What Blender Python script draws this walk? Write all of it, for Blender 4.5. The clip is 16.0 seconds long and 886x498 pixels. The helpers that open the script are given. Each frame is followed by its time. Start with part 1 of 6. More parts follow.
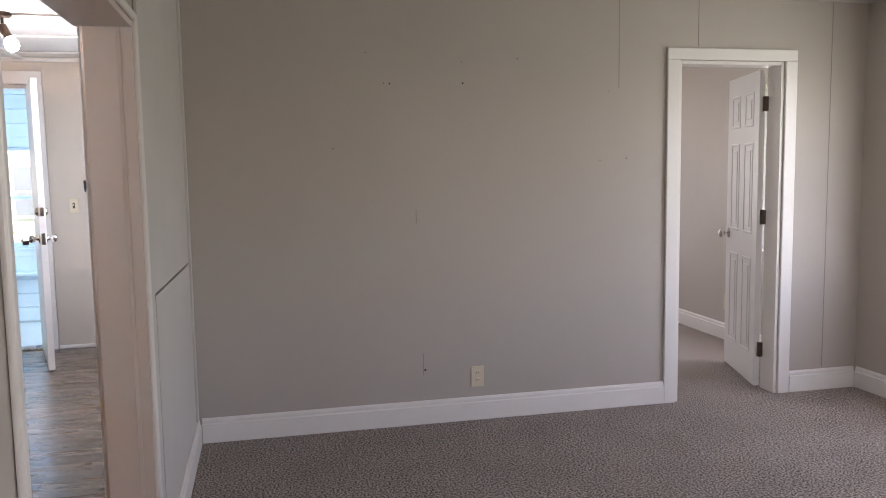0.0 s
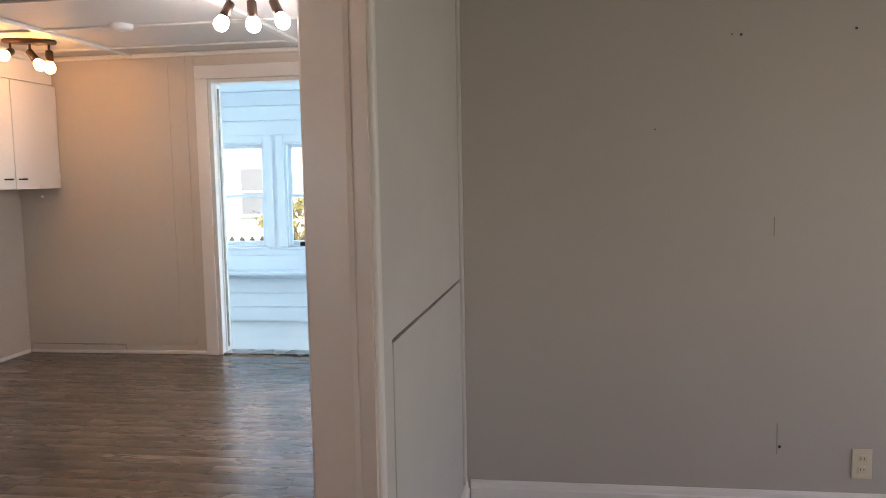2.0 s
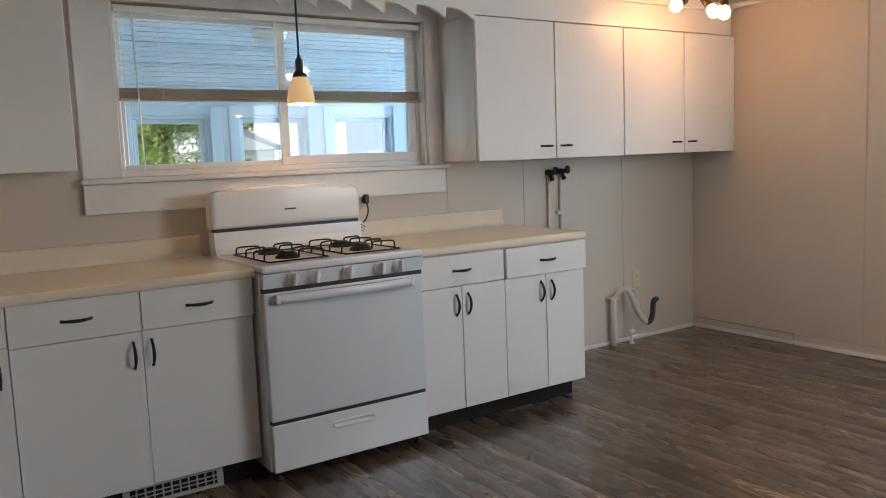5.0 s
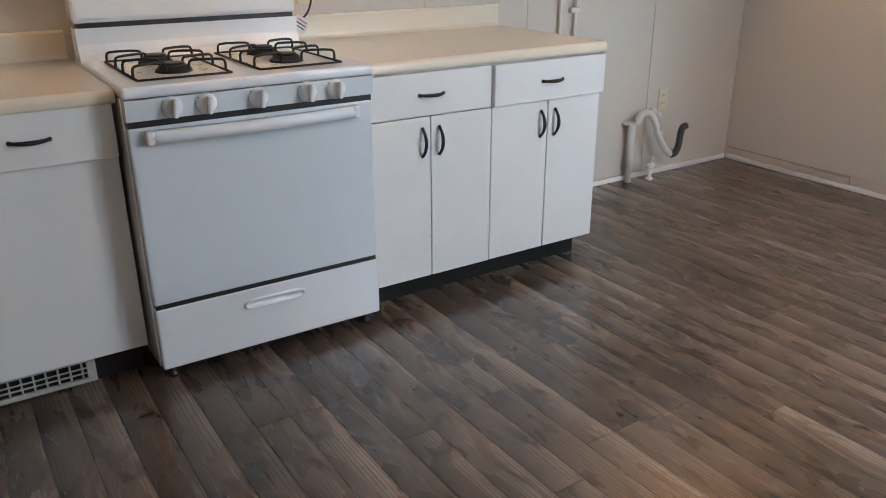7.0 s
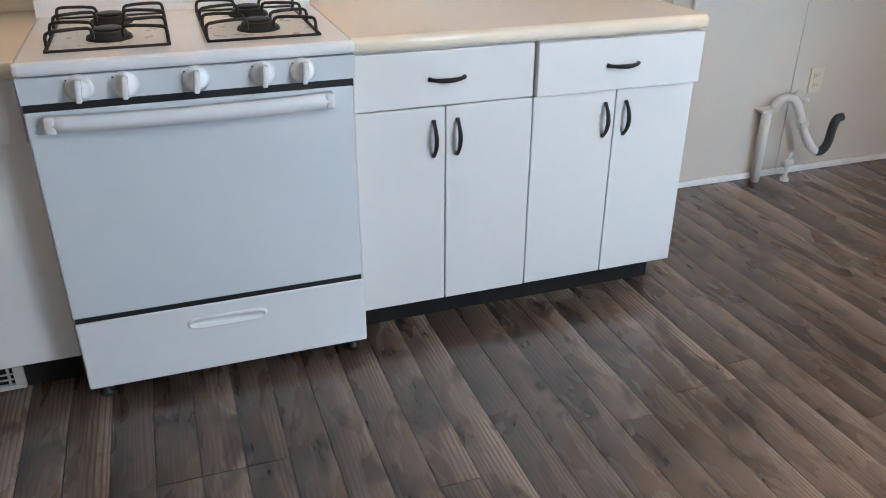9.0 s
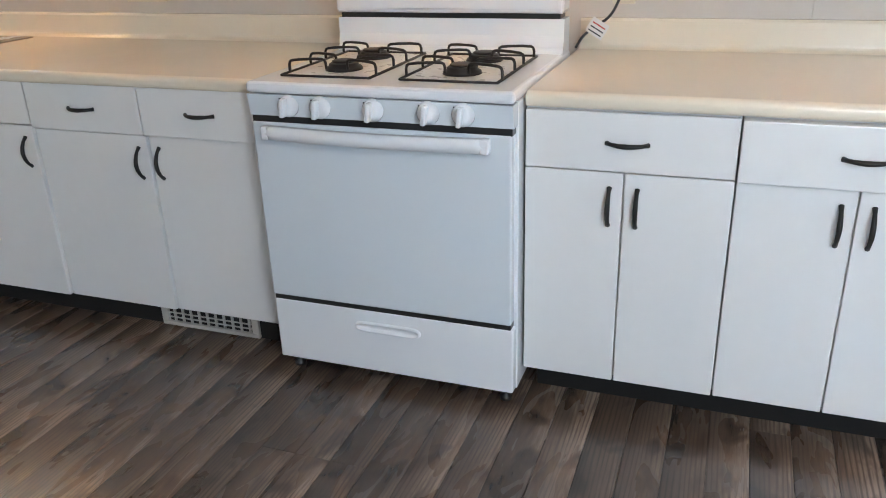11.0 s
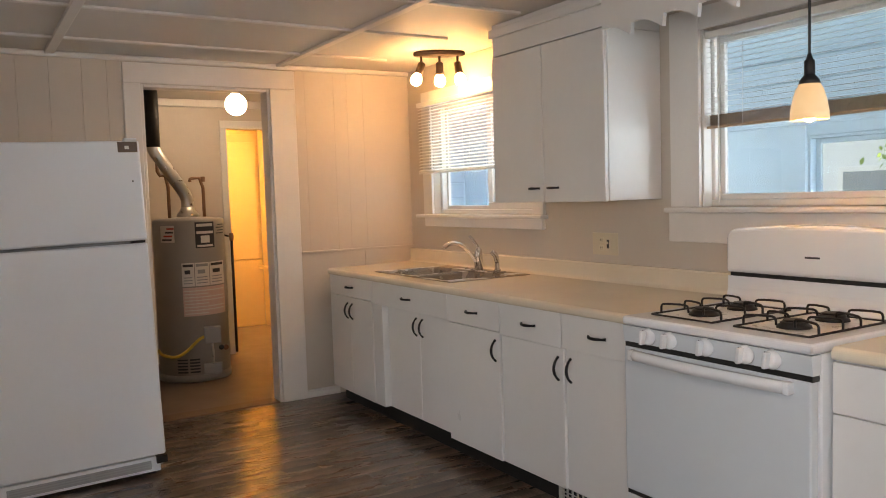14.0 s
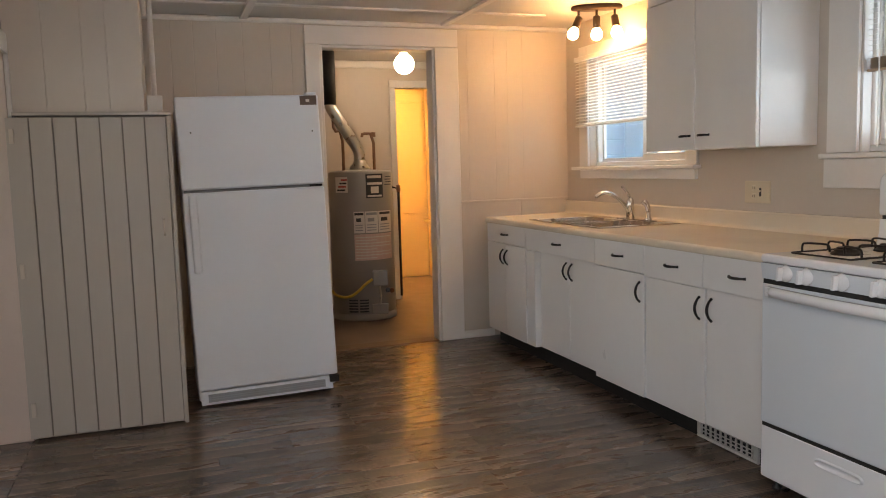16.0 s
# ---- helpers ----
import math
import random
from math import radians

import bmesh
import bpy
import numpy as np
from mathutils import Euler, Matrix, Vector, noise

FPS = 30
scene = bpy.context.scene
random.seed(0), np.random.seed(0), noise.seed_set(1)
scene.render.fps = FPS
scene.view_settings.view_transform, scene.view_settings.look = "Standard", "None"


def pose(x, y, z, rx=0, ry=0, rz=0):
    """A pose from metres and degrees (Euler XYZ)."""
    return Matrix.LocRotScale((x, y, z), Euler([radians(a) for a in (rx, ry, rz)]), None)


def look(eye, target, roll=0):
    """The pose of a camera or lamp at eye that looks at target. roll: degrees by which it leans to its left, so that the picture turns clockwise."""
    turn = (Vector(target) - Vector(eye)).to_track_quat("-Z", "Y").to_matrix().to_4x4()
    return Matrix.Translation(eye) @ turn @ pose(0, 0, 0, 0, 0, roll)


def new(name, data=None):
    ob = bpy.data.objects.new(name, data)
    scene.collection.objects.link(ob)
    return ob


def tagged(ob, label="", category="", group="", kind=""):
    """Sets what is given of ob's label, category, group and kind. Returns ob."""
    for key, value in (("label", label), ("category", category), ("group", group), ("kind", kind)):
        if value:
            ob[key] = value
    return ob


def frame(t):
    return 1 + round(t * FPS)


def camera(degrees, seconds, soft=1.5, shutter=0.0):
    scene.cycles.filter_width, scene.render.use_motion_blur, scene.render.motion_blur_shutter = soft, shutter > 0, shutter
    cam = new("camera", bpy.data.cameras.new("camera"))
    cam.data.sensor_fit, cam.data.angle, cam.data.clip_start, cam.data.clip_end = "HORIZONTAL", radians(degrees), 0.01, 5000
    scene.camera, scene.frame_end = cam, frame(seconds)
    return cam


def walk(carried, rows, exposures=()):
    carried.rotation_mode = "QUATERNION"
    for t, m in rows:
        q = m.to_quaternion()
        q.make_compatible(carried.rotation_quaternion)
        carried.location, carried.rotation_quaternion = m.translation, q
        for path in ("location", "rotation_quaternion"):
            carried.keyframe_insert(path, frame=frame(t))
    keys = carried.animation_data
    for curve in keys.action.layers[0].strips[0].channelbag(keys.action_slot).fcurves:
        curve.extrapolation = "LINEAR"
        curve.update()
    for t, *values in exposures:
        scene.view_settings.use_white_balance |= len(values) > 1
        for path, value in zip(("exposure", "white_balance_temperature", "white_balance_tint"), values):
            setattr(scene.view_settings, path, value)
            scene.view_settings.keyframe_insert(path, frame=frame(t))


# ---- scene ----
cam = camera(58.4, 16.0, 1.0)
PATH = [
    (0, (-3.128, -4.156, 1.389), (-1.187, -4.595, 1.187), -0.9),
    (0.5, (-2.852, -4.178, 1.371), (-0.887, -4.495, 1.175), -1.0),
    (1, (-2.552, -4.205, 1.378), (-0.568, -4.372, 1.184), -1.0),
    (1.5, (-2.278, -4.19, 1.367), (-0.288, -4.149, 1.172), -1.1),
    (2, (-2.04, -4.159, 1.351), (-0.07, -3.873, 1.162), -1.1),
    (2.5, (-1.803, -4.153, 1.335), (0.084, -3.52, 1.146), -1.0),
    (3, (-1.621, -4.13, 1.33), (0.113, -3.151, 1.139), -0.9),
    (3.5, (-1.477, -4.062, 1.326), (0.034, -2.765, 1.139), -1.2),
    (4, (-1.37, -4.01, 1.312), (-0.09, -2.484, 1.129), -1.3),
    (4.2, (-1.334, -3.987, 1.315), (-0.119, -2.409, 1.133), -1.3),
    (6.3, (-0.73, -3.389, 1.321), (0.309, -1.741, 0.871), -0.9),
    (6.5, (-0.665, -3.29, 1.313), (0.37, -1.668, 0.767), -0.3),
    (7, (-0.439, -3.073, 1.303), (0.571, -1.514, 0.562), -0.2),
    (7.5, (-0.247, -2.9, 1.323), (0.717, -1.383, 0.447), -0.0),
    (8, (-0.067, -2.792, 1.343), (0.824, -1.256, 0.423), 0.2),
    (8.2, (0.004, -2.749, 1.345), (0.862, -1.201, 0.413), 0.3),
    (10.3, (0.931, -2.724, 1.297), (0.724, -0.903, 0.495), -1.0),
    (10.5, (1.04, -2.711, 1.309), (0.698, -0.91, 0.509), -1.5),
    (11, (1.26, -2.689, 1.316), (0.612, -0.961, 0.544), -1.9),
    (11.5, (1.457, -2.606, 1.339), (0.526, -0.998, 0.598), -2.1),
    (12, (1.633, -2.55, 1.352), (0.471, -1.073, 0.67), -2.0),
    (12.5, (1.829, -2.559, 1.352), (0.468, -1.213, 0.77), -2.0),
    (13, (1.943, -2.643, 1.352), (0.43, -1.411, 0.916), -1.9),
    (13.5, (2.053, -2.775, 1.365), (0.42, -1.651, 1.098), -2.0),
    (14, (2.13, -2.886, 1.378), (0.426, -1.848, 1.244), -1.8),
    (14.5, (2.196, -2.923, 1.38), (0.433, -1.98, 1.309), -1.8),
    (15, (2.29, -2.939, 1.359), (0.47, -2.112, 1.3), -1.9),
    (15.5, (2.372, -2.948, 1.311), (0.504, -2.238, 1.217), -1.7),
    (16, (2.41, -2.943, 1.277), (0.533, -2.285, 1.071), -1.6),
]
# exposure steps with the light that the camera meets
walk(cam, [(t, look(eye, target, roll)) for t, eye, target, roll in PATH],
     [(0.0, 2.44, 7000, 24), (0.5, 2.12, 7000, 24), (1.0, 2.25, 6950, 25), (2.0, 2.24, 7500, 23), (2.5, 2.3, 7550, 22), (3.5, 2.14, 7300, 20), (4.2, 2.04, 7200, 18), (6.5, 2.06, 6950, 15), (7.0, 2.54, 6550, 14),
      (8.2, 2.85, 6100, 12), (10.3, 2.88, 6250, 11), (11.0, 2.88, 6350, 12), (12.5, 2.45, 6400, 13), (13.0, 2.36, 6600, 14), (14.0, 2.33, 7700, 20), (15.0, 2.28, 7950, 21), (16.0, 2.28, 7450, 19)])

# ---- light ----
world = bpy.data.worlds.new("world")
scene.world = world
world.use_nodes = True
wn = world.node_tree
sky = wn.nodes.new("ShaderNodeTexSky")
sky.sky_type = 'NISHITA'
sky.sun_disc = False
sky.sun_elevation, sky.sun_rotation = radians(65), radians(278)
wn.links.new(sky.outputs[0], wn.nodes["Background"].inputs[0])
wn.nodes["Background"].inputs[1].default_value = 0.15
sun = new("sun", bpy.data.lights.new("sun", 'SUN'))
sun.data.energy, sun.data.angle, sun.data.color = 3.6, radians(0.5), (1, 0.94, 0.85)
sun.matrix_world = look((0, 0, 0), (math.cos(radians(65)) * 0.99, -math.cos(radians(65)) * 0.14, -math.sin(radians(65))))


def window_light(name, place, target, sx, sy, power, colour=(0.74, 0.87, 1.0)):
    """The sky's light in the opening of a window, or an added fill lamp."""
    lamp = new(name, bpy.data.lights.new(name, 'AREA'))
    lamp.data.shape, lamp.data.size, lamp.data.size_y = 'RECTANGLE', sx, sy
    lamp.data.energy, lamp.data.color = power, colour
    lamp.matrix_world = look(place, target)
    return lamp


window_light("window_light_living", (-0.3, -7.735, 1.35), (-0.3, -3, 0.9), 1.65, 1.15, 4.4, (0.86, 0.93, 1.0))
window_light("window_light_living_west", (-4.73, -5.6, 1.35), (0, -5.0, 1.1), 1.35, 1.15, 3.9, (0.92, 0.95, 1.0))
window_light("window_light_kitchen", (2.45, -3.66, 1.5), (0.9, -0.3, 0.8), 1.35, 1.05, 7.4, (0.68, 0.85, 1.0))
window_light("window_light_bedroom", (1.75, -7.735, 1.35), (1.75, -5, 1.2), 0.75, 1.15, 4.2, (0.86, 0.93, 1.0))
# unseen east opening, added to brighten the bedroom and its door
window_light("fill_light_bedroom_east", (4.33, -6.2, 1.4), (2, -6.4, 1.0), 0.95, 1.15, 4.6, (0.9, 0.95, 1.0))
# porch lamps sit in unseen openings, added to brighten the porch
window_light("window_light_porch_west", (-2.805, 1.625, 1.185), (-2.2, 0.1, 1.2), 1.2, 0.95, 36, (0.60, 0.83, 1.0))
# no door is known here; this lamp is a pure fill
window_light("fill_light_porch_south", (4.42, -3.625, 1.05), (4.42, 0, 0.9), 0.9, 1.85, 9, (0.50, 0.78, 1.0))
window_light("window_light_porch_corner", (3.85, 1.62, 1.185), (1.4, 0.1, 1.1), 1.9, 0.95, 50, (0.60, 0.83, 1.0))
window_light("window_light_porch_end", (5.17, 0.51, 1.185), (4, 0.51, 1.0), 1.2, 0.95, 16, (0.50, 0.78, 1.0))


# ---- materials ----
def mat(name, colour, rough=0.5, metal=0.0, second=None, scale=6.0, amount=0.5, bump=0.0, bump_scale=60.0, emit=None, strength=0.0,
        spread=0.0, spec=0.5, coat=0.0, stretch=(1, 1, 1)):
    """Paint, plastic, metal and the like: colour that drifts at a large and a small scale, relief and uneven gloss."""
    m = bpy.data.materials.new(name)
    m.use_nodes = True
    nt = m.node_tree
    b = nt.nodes["Principled BSDF"]
    b.inputs["Roughness"].default_value, b.inputs["Metallic"].default_value = rough, metal
    b.inputs["Specular IOR Level"].default_value = spec
    b.inputs["Coat Weight"].default_value = coat
    b.inputs["Base Color"].default_value = (*colour, 1)
    if emit:
        b.inputs["Emission Color"].default_value, b.inputs["Emission Strength"].default_value = (*emit, 1), strength
    if second is None and not bump:
        return m
    tc = nt.nodes.new("ShaderNodeTexCoord")
    mp = nt.nodes.new("ShaderNodeMapping")
    mp.inputs["Scale"].default_value = stretch
    nt.links.new(tc.outputs["Object"], mp.inputs[0])
    if second is not None:
        n1, n2 = nt.nodes.new("ShaderNodeTexNoise"), nt.nodes.new("ShaderNodeTexNoise")
        n1.inputs["Scale"].default_value, n2.inputs["Scale"].default_value = scale, scale * 14
        n1.inputs["Detail"].default_value, n2.inputs["Detail"].default_value = 6, 4
        add = nt.nodes.new("ShaderNodeMath")
        add.operation = 'MULTIPLY_ADD'
        add.inputs[1].default_value = 0.35
        ramp = nt.nodes.new("ShaderNodeMapRange")
        ramp.inputs[1].default_value, ramp.inputs[2].default_value = 0.2, 1.15
        ramp.inputs[4].default_value = amount
        mix = nt.nodes.new("ShaderNodeMix")
        mix.data_type = 'RGBA'
        mix.inputs[6].default_value, mix.inputs[7].default_value = (*colour, 1), (*second, 1)
        nt.links.new(mp.outputs[0], n1.inputs[0])
        nt.links.new(mp.outputs[0], n2.inputs[0])
        nt.links.new(n2.outputs[0], add.inputs[0])
        nt.links.new(n1.outputs[0], add.inputs[2])
        nt.links.new(add.outputs[0], ramp.inputs[0])
        nt.links.new(ramp.outputs[0], mix.inputs[0])
        last = mix.outputs[2]
        if spread:
            info = nt.nodes.new("ShaderNodeObjectInfo")
            hsv = nt.nodes.new("ShaderNodeHueSaturation")
            r = nt.nodes.new("ShaderNodeMapRange")
            r.inputs[3].default_value, r.inputs[4].default_value = 1 - spread, 1 + spread
            nt.links.new(info.outputs["Random"], r.inputs[0])
            nt.links.new(r.outputs[0], hsv.inputs["Value"])
            nt.links.new(last, hsv.inputs["Color"])
            last = hsv.outputs[0]
        nt.links.new(last, b.inputs["Base Color"])
        rr = nt.nodes.new("ShaderNodeMapRange")
        rr.inputs[3].default_value, rr.inputs[4].default_value = max(rough - 0.06, 0.03), min(rough + 0.08, 1)
        nt.links.new(n1.outputs[0], rr.inputs[0])
        nt.links.new(rr.outputs[0], b.inputs["Roughness"])
    if bump:
        n3 = nt.nodes.new("ShaderNodeTexNoise")
        n3.inputs["Scale"].default_value, n3.inputs["Detail"].default_value = bump_scale, 5
        bp = nt.nodes.new("ShaderNodeBump")
        bp.inputs["Strength"].default_value, bp.inputs["Distance"].default_value = bump, 0.004
        nt.links.new(mp.outputs[0], n3.inputs[0])
        nt.links.new(n3.outputs[0], bp.inputs["Height"])
        nt.links.new(bp.outputs[0], b.inputs["Normal"])
    return m


def glass(name, rough=0.0):
    m = bpy.data.materials.new(name)
    m.use_nodes = True
    b = m.node_tree.nodes["Principled BSDF"]
    b.inputs["Transmission Weight"].default_value, b.inputs["IOR"].default_value = 1, 1.45
    b.inputs["Roughness"].default_value = rough
    return m


def plank_material():
    """Brown-grey oak vinyl: fine grain and cathedral lines along the plank, dark soft knots, a tone of its own for every plank."""
    m = bpy.data.materials.new("oak_vinyl_plank")
    m.use_nodes = True
    nt = m.node_tree
    b = nt.nodes["Principled BSDF"]

    def node(kind, **sockets):
        n = nt.nodes.new(kind)
        for k, v in sockets.items():
            n.inputs[k.replace("_", " ")].default_value = v
        return n

    def calc(op, a, c=None, d=None):
        n = nt.nodes.new("ShaderNodeMath")
        n.operation = op
        for k, v in enumerate((a, c, d)):
            if v is None:
                continue
            if isinstance(v, (int, float)):
                n.inputs[k].default_value = v
            else:
                nt.links.new(v, n.inputs[k])
        return n.outputs[0]

    def span(value, lo, hi, out_lo, out_hi):
        n = nt.nodes.new("ShaderNodeMapRange")
        for k, v in enumerate((lo, hi, out_lo, out_hi)):
            n.inputs[k + 1].default_value = v
        nt.links.new(value, n.inputs[0])
        return n.outputs[0]

    tc, info = nt.nodes.new("ShaderNodeTexCoord"), nt.nodes.new("ShaderNodeObjectInfo")
    comb = nt.nodes.new("ShaderNodeCombineXYZ")
    for k in range(3):
        nt.links.new(info.outputs["Random"], comb.inputs[k])
    off = nt.nodes.new("ShaderNodeVectorMath")
    off.operation = 'MULTIPLY_ADD'
    off.inputs[1].default_value = (37, 53, 11)
    nt.links.new(comb.outputs[0], off.inputs[0])
    nt.links.new(tc.outputs["Object"], off.inputs[2])

    def stretched(along):
        n = nt.nodes.new("ShaderNodeMapping")
        n.inputs["Scale"].default_value = (1, along, 1)
        nt.links.new(off.outputs[0], n.inputs[0])
        return n.outputs[0]

    long_, mid_, short_ = stretched(0.08), stretched(0.22), stretched(0.5)
    patch = node("ShaderNodeTexNoise", Scale=13.0, Detail=3.0, Distortion=0.8)
    nt.links.new(mid_, patch.inputs[0])
    fine = node("ShaderNodeTexNoise", Scale=150.0, Detail=4.0, Distortion=0.4)
    nt.links.new(long_, fine.inputs[0])
    pore = node("ShaderNodeTexNoise", Scale=330.0, Detail=2.0)
    nt.links.new(long_, pore.inputs[0])
    rings = node("ShaderNodeTexWave", Scale=26.0, Distortion=11.0, Detail=2.5, Detail_Scale=0.5)
    rings.bands_direction = 'X'
    nt.links.new(stretched(0.075), rings.inputs[0])
    knot = node("ShaderNodeTexNoise", Scale=12.0, Detail=2.0, Distortion=0.6)
    nt.links.new(short_, knot.inputs[0])
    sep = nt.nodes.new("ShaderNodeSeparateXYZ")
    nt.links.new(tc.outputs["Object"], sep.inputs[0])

    # bevel-like shading across each plank's width is put into its tone
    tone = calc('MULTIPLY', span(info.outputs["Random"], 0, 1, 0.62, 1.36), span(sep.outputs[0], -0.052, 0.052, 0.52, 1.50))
    tone = calc('MULTIPLY', tone, span(patch.outputs[0], 0.32, 0.68, 0.70, 1.20))
    tone = calc('MULTIPLY', tone, span(knot.outputs[0], 0.54, 0.67, 1.0, 0.36))
    tone = calc('MULTIPLY', tone, span(fine.outputs[0], 0.34, 0.66, 0.86, 1.12))
    tone = calc('MULTIPLY', tone, span(pore.outputs[0], 0.36, 0.5, 0.86, 1.02))
    line = calc('POWER', rings.outputs["Fac"], 3.0)
    where = span(patch.outputs[0], 0.42, 0.56, 0.0, 0.62)
    tone = calc('MULTIPLY', tone, calc('SUBTRACT', 1.0, calc('MULTIPLY', line, where)))
    ramp = nt.nodes.new("ShaderNodeValToRGB")
    ramp.color_ramp.elements[0].position, ramp.color_ramp.elements[0].color = 0.0, (0.012, 0.009, 0.0075, 1)
    ramp.color_ramp.elements[1].position, ramp.color_ramp.elements[1].color = 1.0, (0.300, 0.222, 0.168, 1)
    mid = ramp.color_ramp.elements.new(0.5)
    mid.color = (0.126, 0.083, 0.058, 1)
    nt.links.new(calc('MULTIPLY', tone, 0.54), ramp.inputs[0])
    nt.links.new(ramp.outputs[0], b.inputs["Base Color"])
    nt.links.new(span(patch.outputs[0], 0.3, 0.7, 0.24, 0.32), b.inputs["Roughness"])
    b.inputs["Specular IOR Level"].default_value = 0.5
    b.inputs["Coat Weight"].default_value, b.inputs["Coat Roughness"].default_value = 0.4, 0.15
    return m


def carpet_material():
    m = bpy.data.materials.new("brown_grey_carpet")
    m.use_nodes = True
    nt = m.node_tree
    b = nt.nodes["Principled BSDF"]
    b.inputs["Roughness"].default_value = 1.0
    b.inputs["Specular IOR Level"].default_value = 0.1
    b.inputs["Sheen Weight"].default_value = 0.1
    tc = nt.nodes.new("ShaderNodeTexCoord")
    n = nt.nodes.new("ShaderNodeTexNoise")
    n.inputs["Scale"].default_value, n.inputs["Detail"].default_value, n.inputs["Roughness"].default_value = 104, 3, 0.6
    big = nt.nodes.new("ShaderNodeTexNoise")
    big.inputs["Scale"].default_value, big.inputs["Detail"].default_value = 3, 4
    for q in (n, big):
        nt.links.new(tc.outputs["Object"], q.inputs["Vector"])
    ramp = nt.nodes.new("ShaderNodeValToRGB")
    ramp.color_ramp.elements[0].position, ramp.color_ramp.elements[0].color = 0.38, (0.032, 0.030, 0.027, 1)
    ramp.color_ramp.elements[1].position, ramp.color_ramp.elements[1].color = 0.62, (0.50, 0.415, 0.372, 1)
    nt.links.new(n.outputs[0], ramp.inputs[0])
    hsv = nt.nodes.new("ShaderNodeHueSaturation")
    r = nt.nodes.new("ShaderNodeMapRange")
    r.inputs[3].default_value, r.inputs[4].default_value = 0.85, 1.4
    nt.links.new(big.outputs[0], r.inputs[0])
    nt.links.new(r.outputs[0], hsv.inputs["Value"])
    nt.links.new(ramp.outputs[0], hsv.inputs["Color"])
    nt.links.new(hsv.outputs[0], b.inputs["Base Color"])
    bp = nt.nodes.new("ShaderNodeBump")
    bp.inputs["Strength"].default_value, bp.inputs["Distance"].default_value = 1.0, 0.012
    nt.links.new(n.outputs[0], bp.inputs["Height"])
    nt.links.new(bp.outputs[0], b.inputs["Normal"])
    return m


M_WALL = mat("beige_grey_panelling_paint", (0.61, 0.54, 0.465), 0.42, second=(0.52, 0.455, 0.385), scale=1.6, amount=0.6, bump=0.10, bump_scale=45, stretch=(1, 1, 0.5))
M_GREY = mat("taupe_grey_wall_paint", (0.47, 0.42, 0.372), 0.55, second=(0.38, 0.338, 0.298), scale=1.3, amount=0.55, bump=0.12, bump_scale=70)
M_TRIM = mat("white_trim_gloss", (0.80, 0.77, 0.735), 0.34, second=(0.66, 0.62, 0.57), scale=3.5, amount=0.6, bump=0.08, bump_scale=40)
M_JAMB = mat("pinkish_white_jamb_paint", (0.68, 0.575, 0.515), 0.42, second=(0.58, 0.485, 0.43), scale=2.5, amount=0.6, bump=0.08, bump_scale=40)
M_CEIL = mat("white_ceiling_paint", (0.66, 0.63, 0.60), 0.6, second=(0.56, 0.53, 0.50), scale=1.5, amount=0.6, bump=0.06, bump_scale=30)
M_CAB = mat("white_cabinet_enamel", (0.80, 0.785, 0.765), 0.30, second=(0.70, 0.68, 0.65), scale=2.2, amount=0.6, bump=0.05, bump_scale=35)
M_OVEN = mat("blue_grey_white_oven_enamel", (0.70, 0.745, 0.775), 0.18, second=(0.66, 0.705, 0.735), scale=1.2, amount=0.5, coat=0.3)
M_CLOSET = mat("olive_beige_plank_paint", (0.50, 0.455, 0.40), 0.5, second=(0.42, 0.38, 0.335), scale=2.5, amount=0.7, bump=0.15, bump_scale=50, stretch=(1, 1, 0.2))
M_STOVE = mat("white_porcelain_enamel", (0.82, 0.83, 0.84), 0.16, second=(0.76, 0.77, 0.78), scale=2.0, amount=0.5, coat=0.3)
# cool daylight on the white fridge is mixed into its base colour
M_FRIDGE = mat("textured_white_daylit_fridge_enamel", (0.80, 0.84, 0.885), 0.34, second=(0.74, 0.78, 0.825), scale=2.5, amount=0.6, bump=0.25, bump_scale=420)
M_COUNTER = mat("cream_laminate", (0.78, 0.685, 0.545), 0.22, second=(0.71, 0.61, 0.47), scale=2.4, amount=0.6)
M_BLACK = mat("black_iron", (0.010, 0.009, 0.009), 0.5, spec=0.35, second=(0.028, 0.025, 0.022), scale=9, amount=0.6, bump=0.1, bump_scale=80)
M_BLACKPLASTIC = mat("black_plastic", (0.012, 0.012, 0.012), 0.4, second=(0.03, 0.03, 0.03), scale=12, amount=0.5)
M_BRONZE = mat("dark_bronze", (0.05, 0.032, 0.024), 0.35, metal=0.7, second=(0.10, 0.065, 0.045), scale=12, amount=0.5)
M_CHROME = mat("chrome", (0.72, 0.70, 0.68), 0.12, metal=1.0, second=(0.55, 0.53, 0.5), scale=12, amount=0.4)
M_STEEL = mat("brushed_steel", (0.40, 0.365, 0.33), 0.26, metal=1.0, second=(0.30, 0.27, 0.24), scale=6, amount=0.5, bump=0.05, bump_scale=200)
M_ALU = mat("wrinkled_aluminium_duct", (0.66, 0.64, 0.60), 0.28, metal=1.0, second=(0.42, 0.40, 0.38), scale=20, amount=0.6, bump=0.5, bump_scale=60)
M_COPPER = mat("aged_copper_pipe", (0.30, 0.17, 0.10), 0.42, metal=0.9, second=(0.16, 0.10, 0.07), scale=14, amount=0.7)
M_HEATER = mat("grey_heater_enamel", (0.30, 0.285, 0.265), 0.30, second=(0.24, 0.225, 0.21), scale=3, amount=0.6)
M_IVORY = mat("ivory_plastic", (0.68, 0.60, 0.45), 0.38, second=(0.58, 0.50, 0.36), scale=14, amount=0.5)
M_PVC = mat("painted_pvc_pipe", (0.66, 0.62, 0.57), 0.40, second=(0.52, 0.48, 0.43), scale=14, amount=0.6, bump=0.08, bump_scale=50)
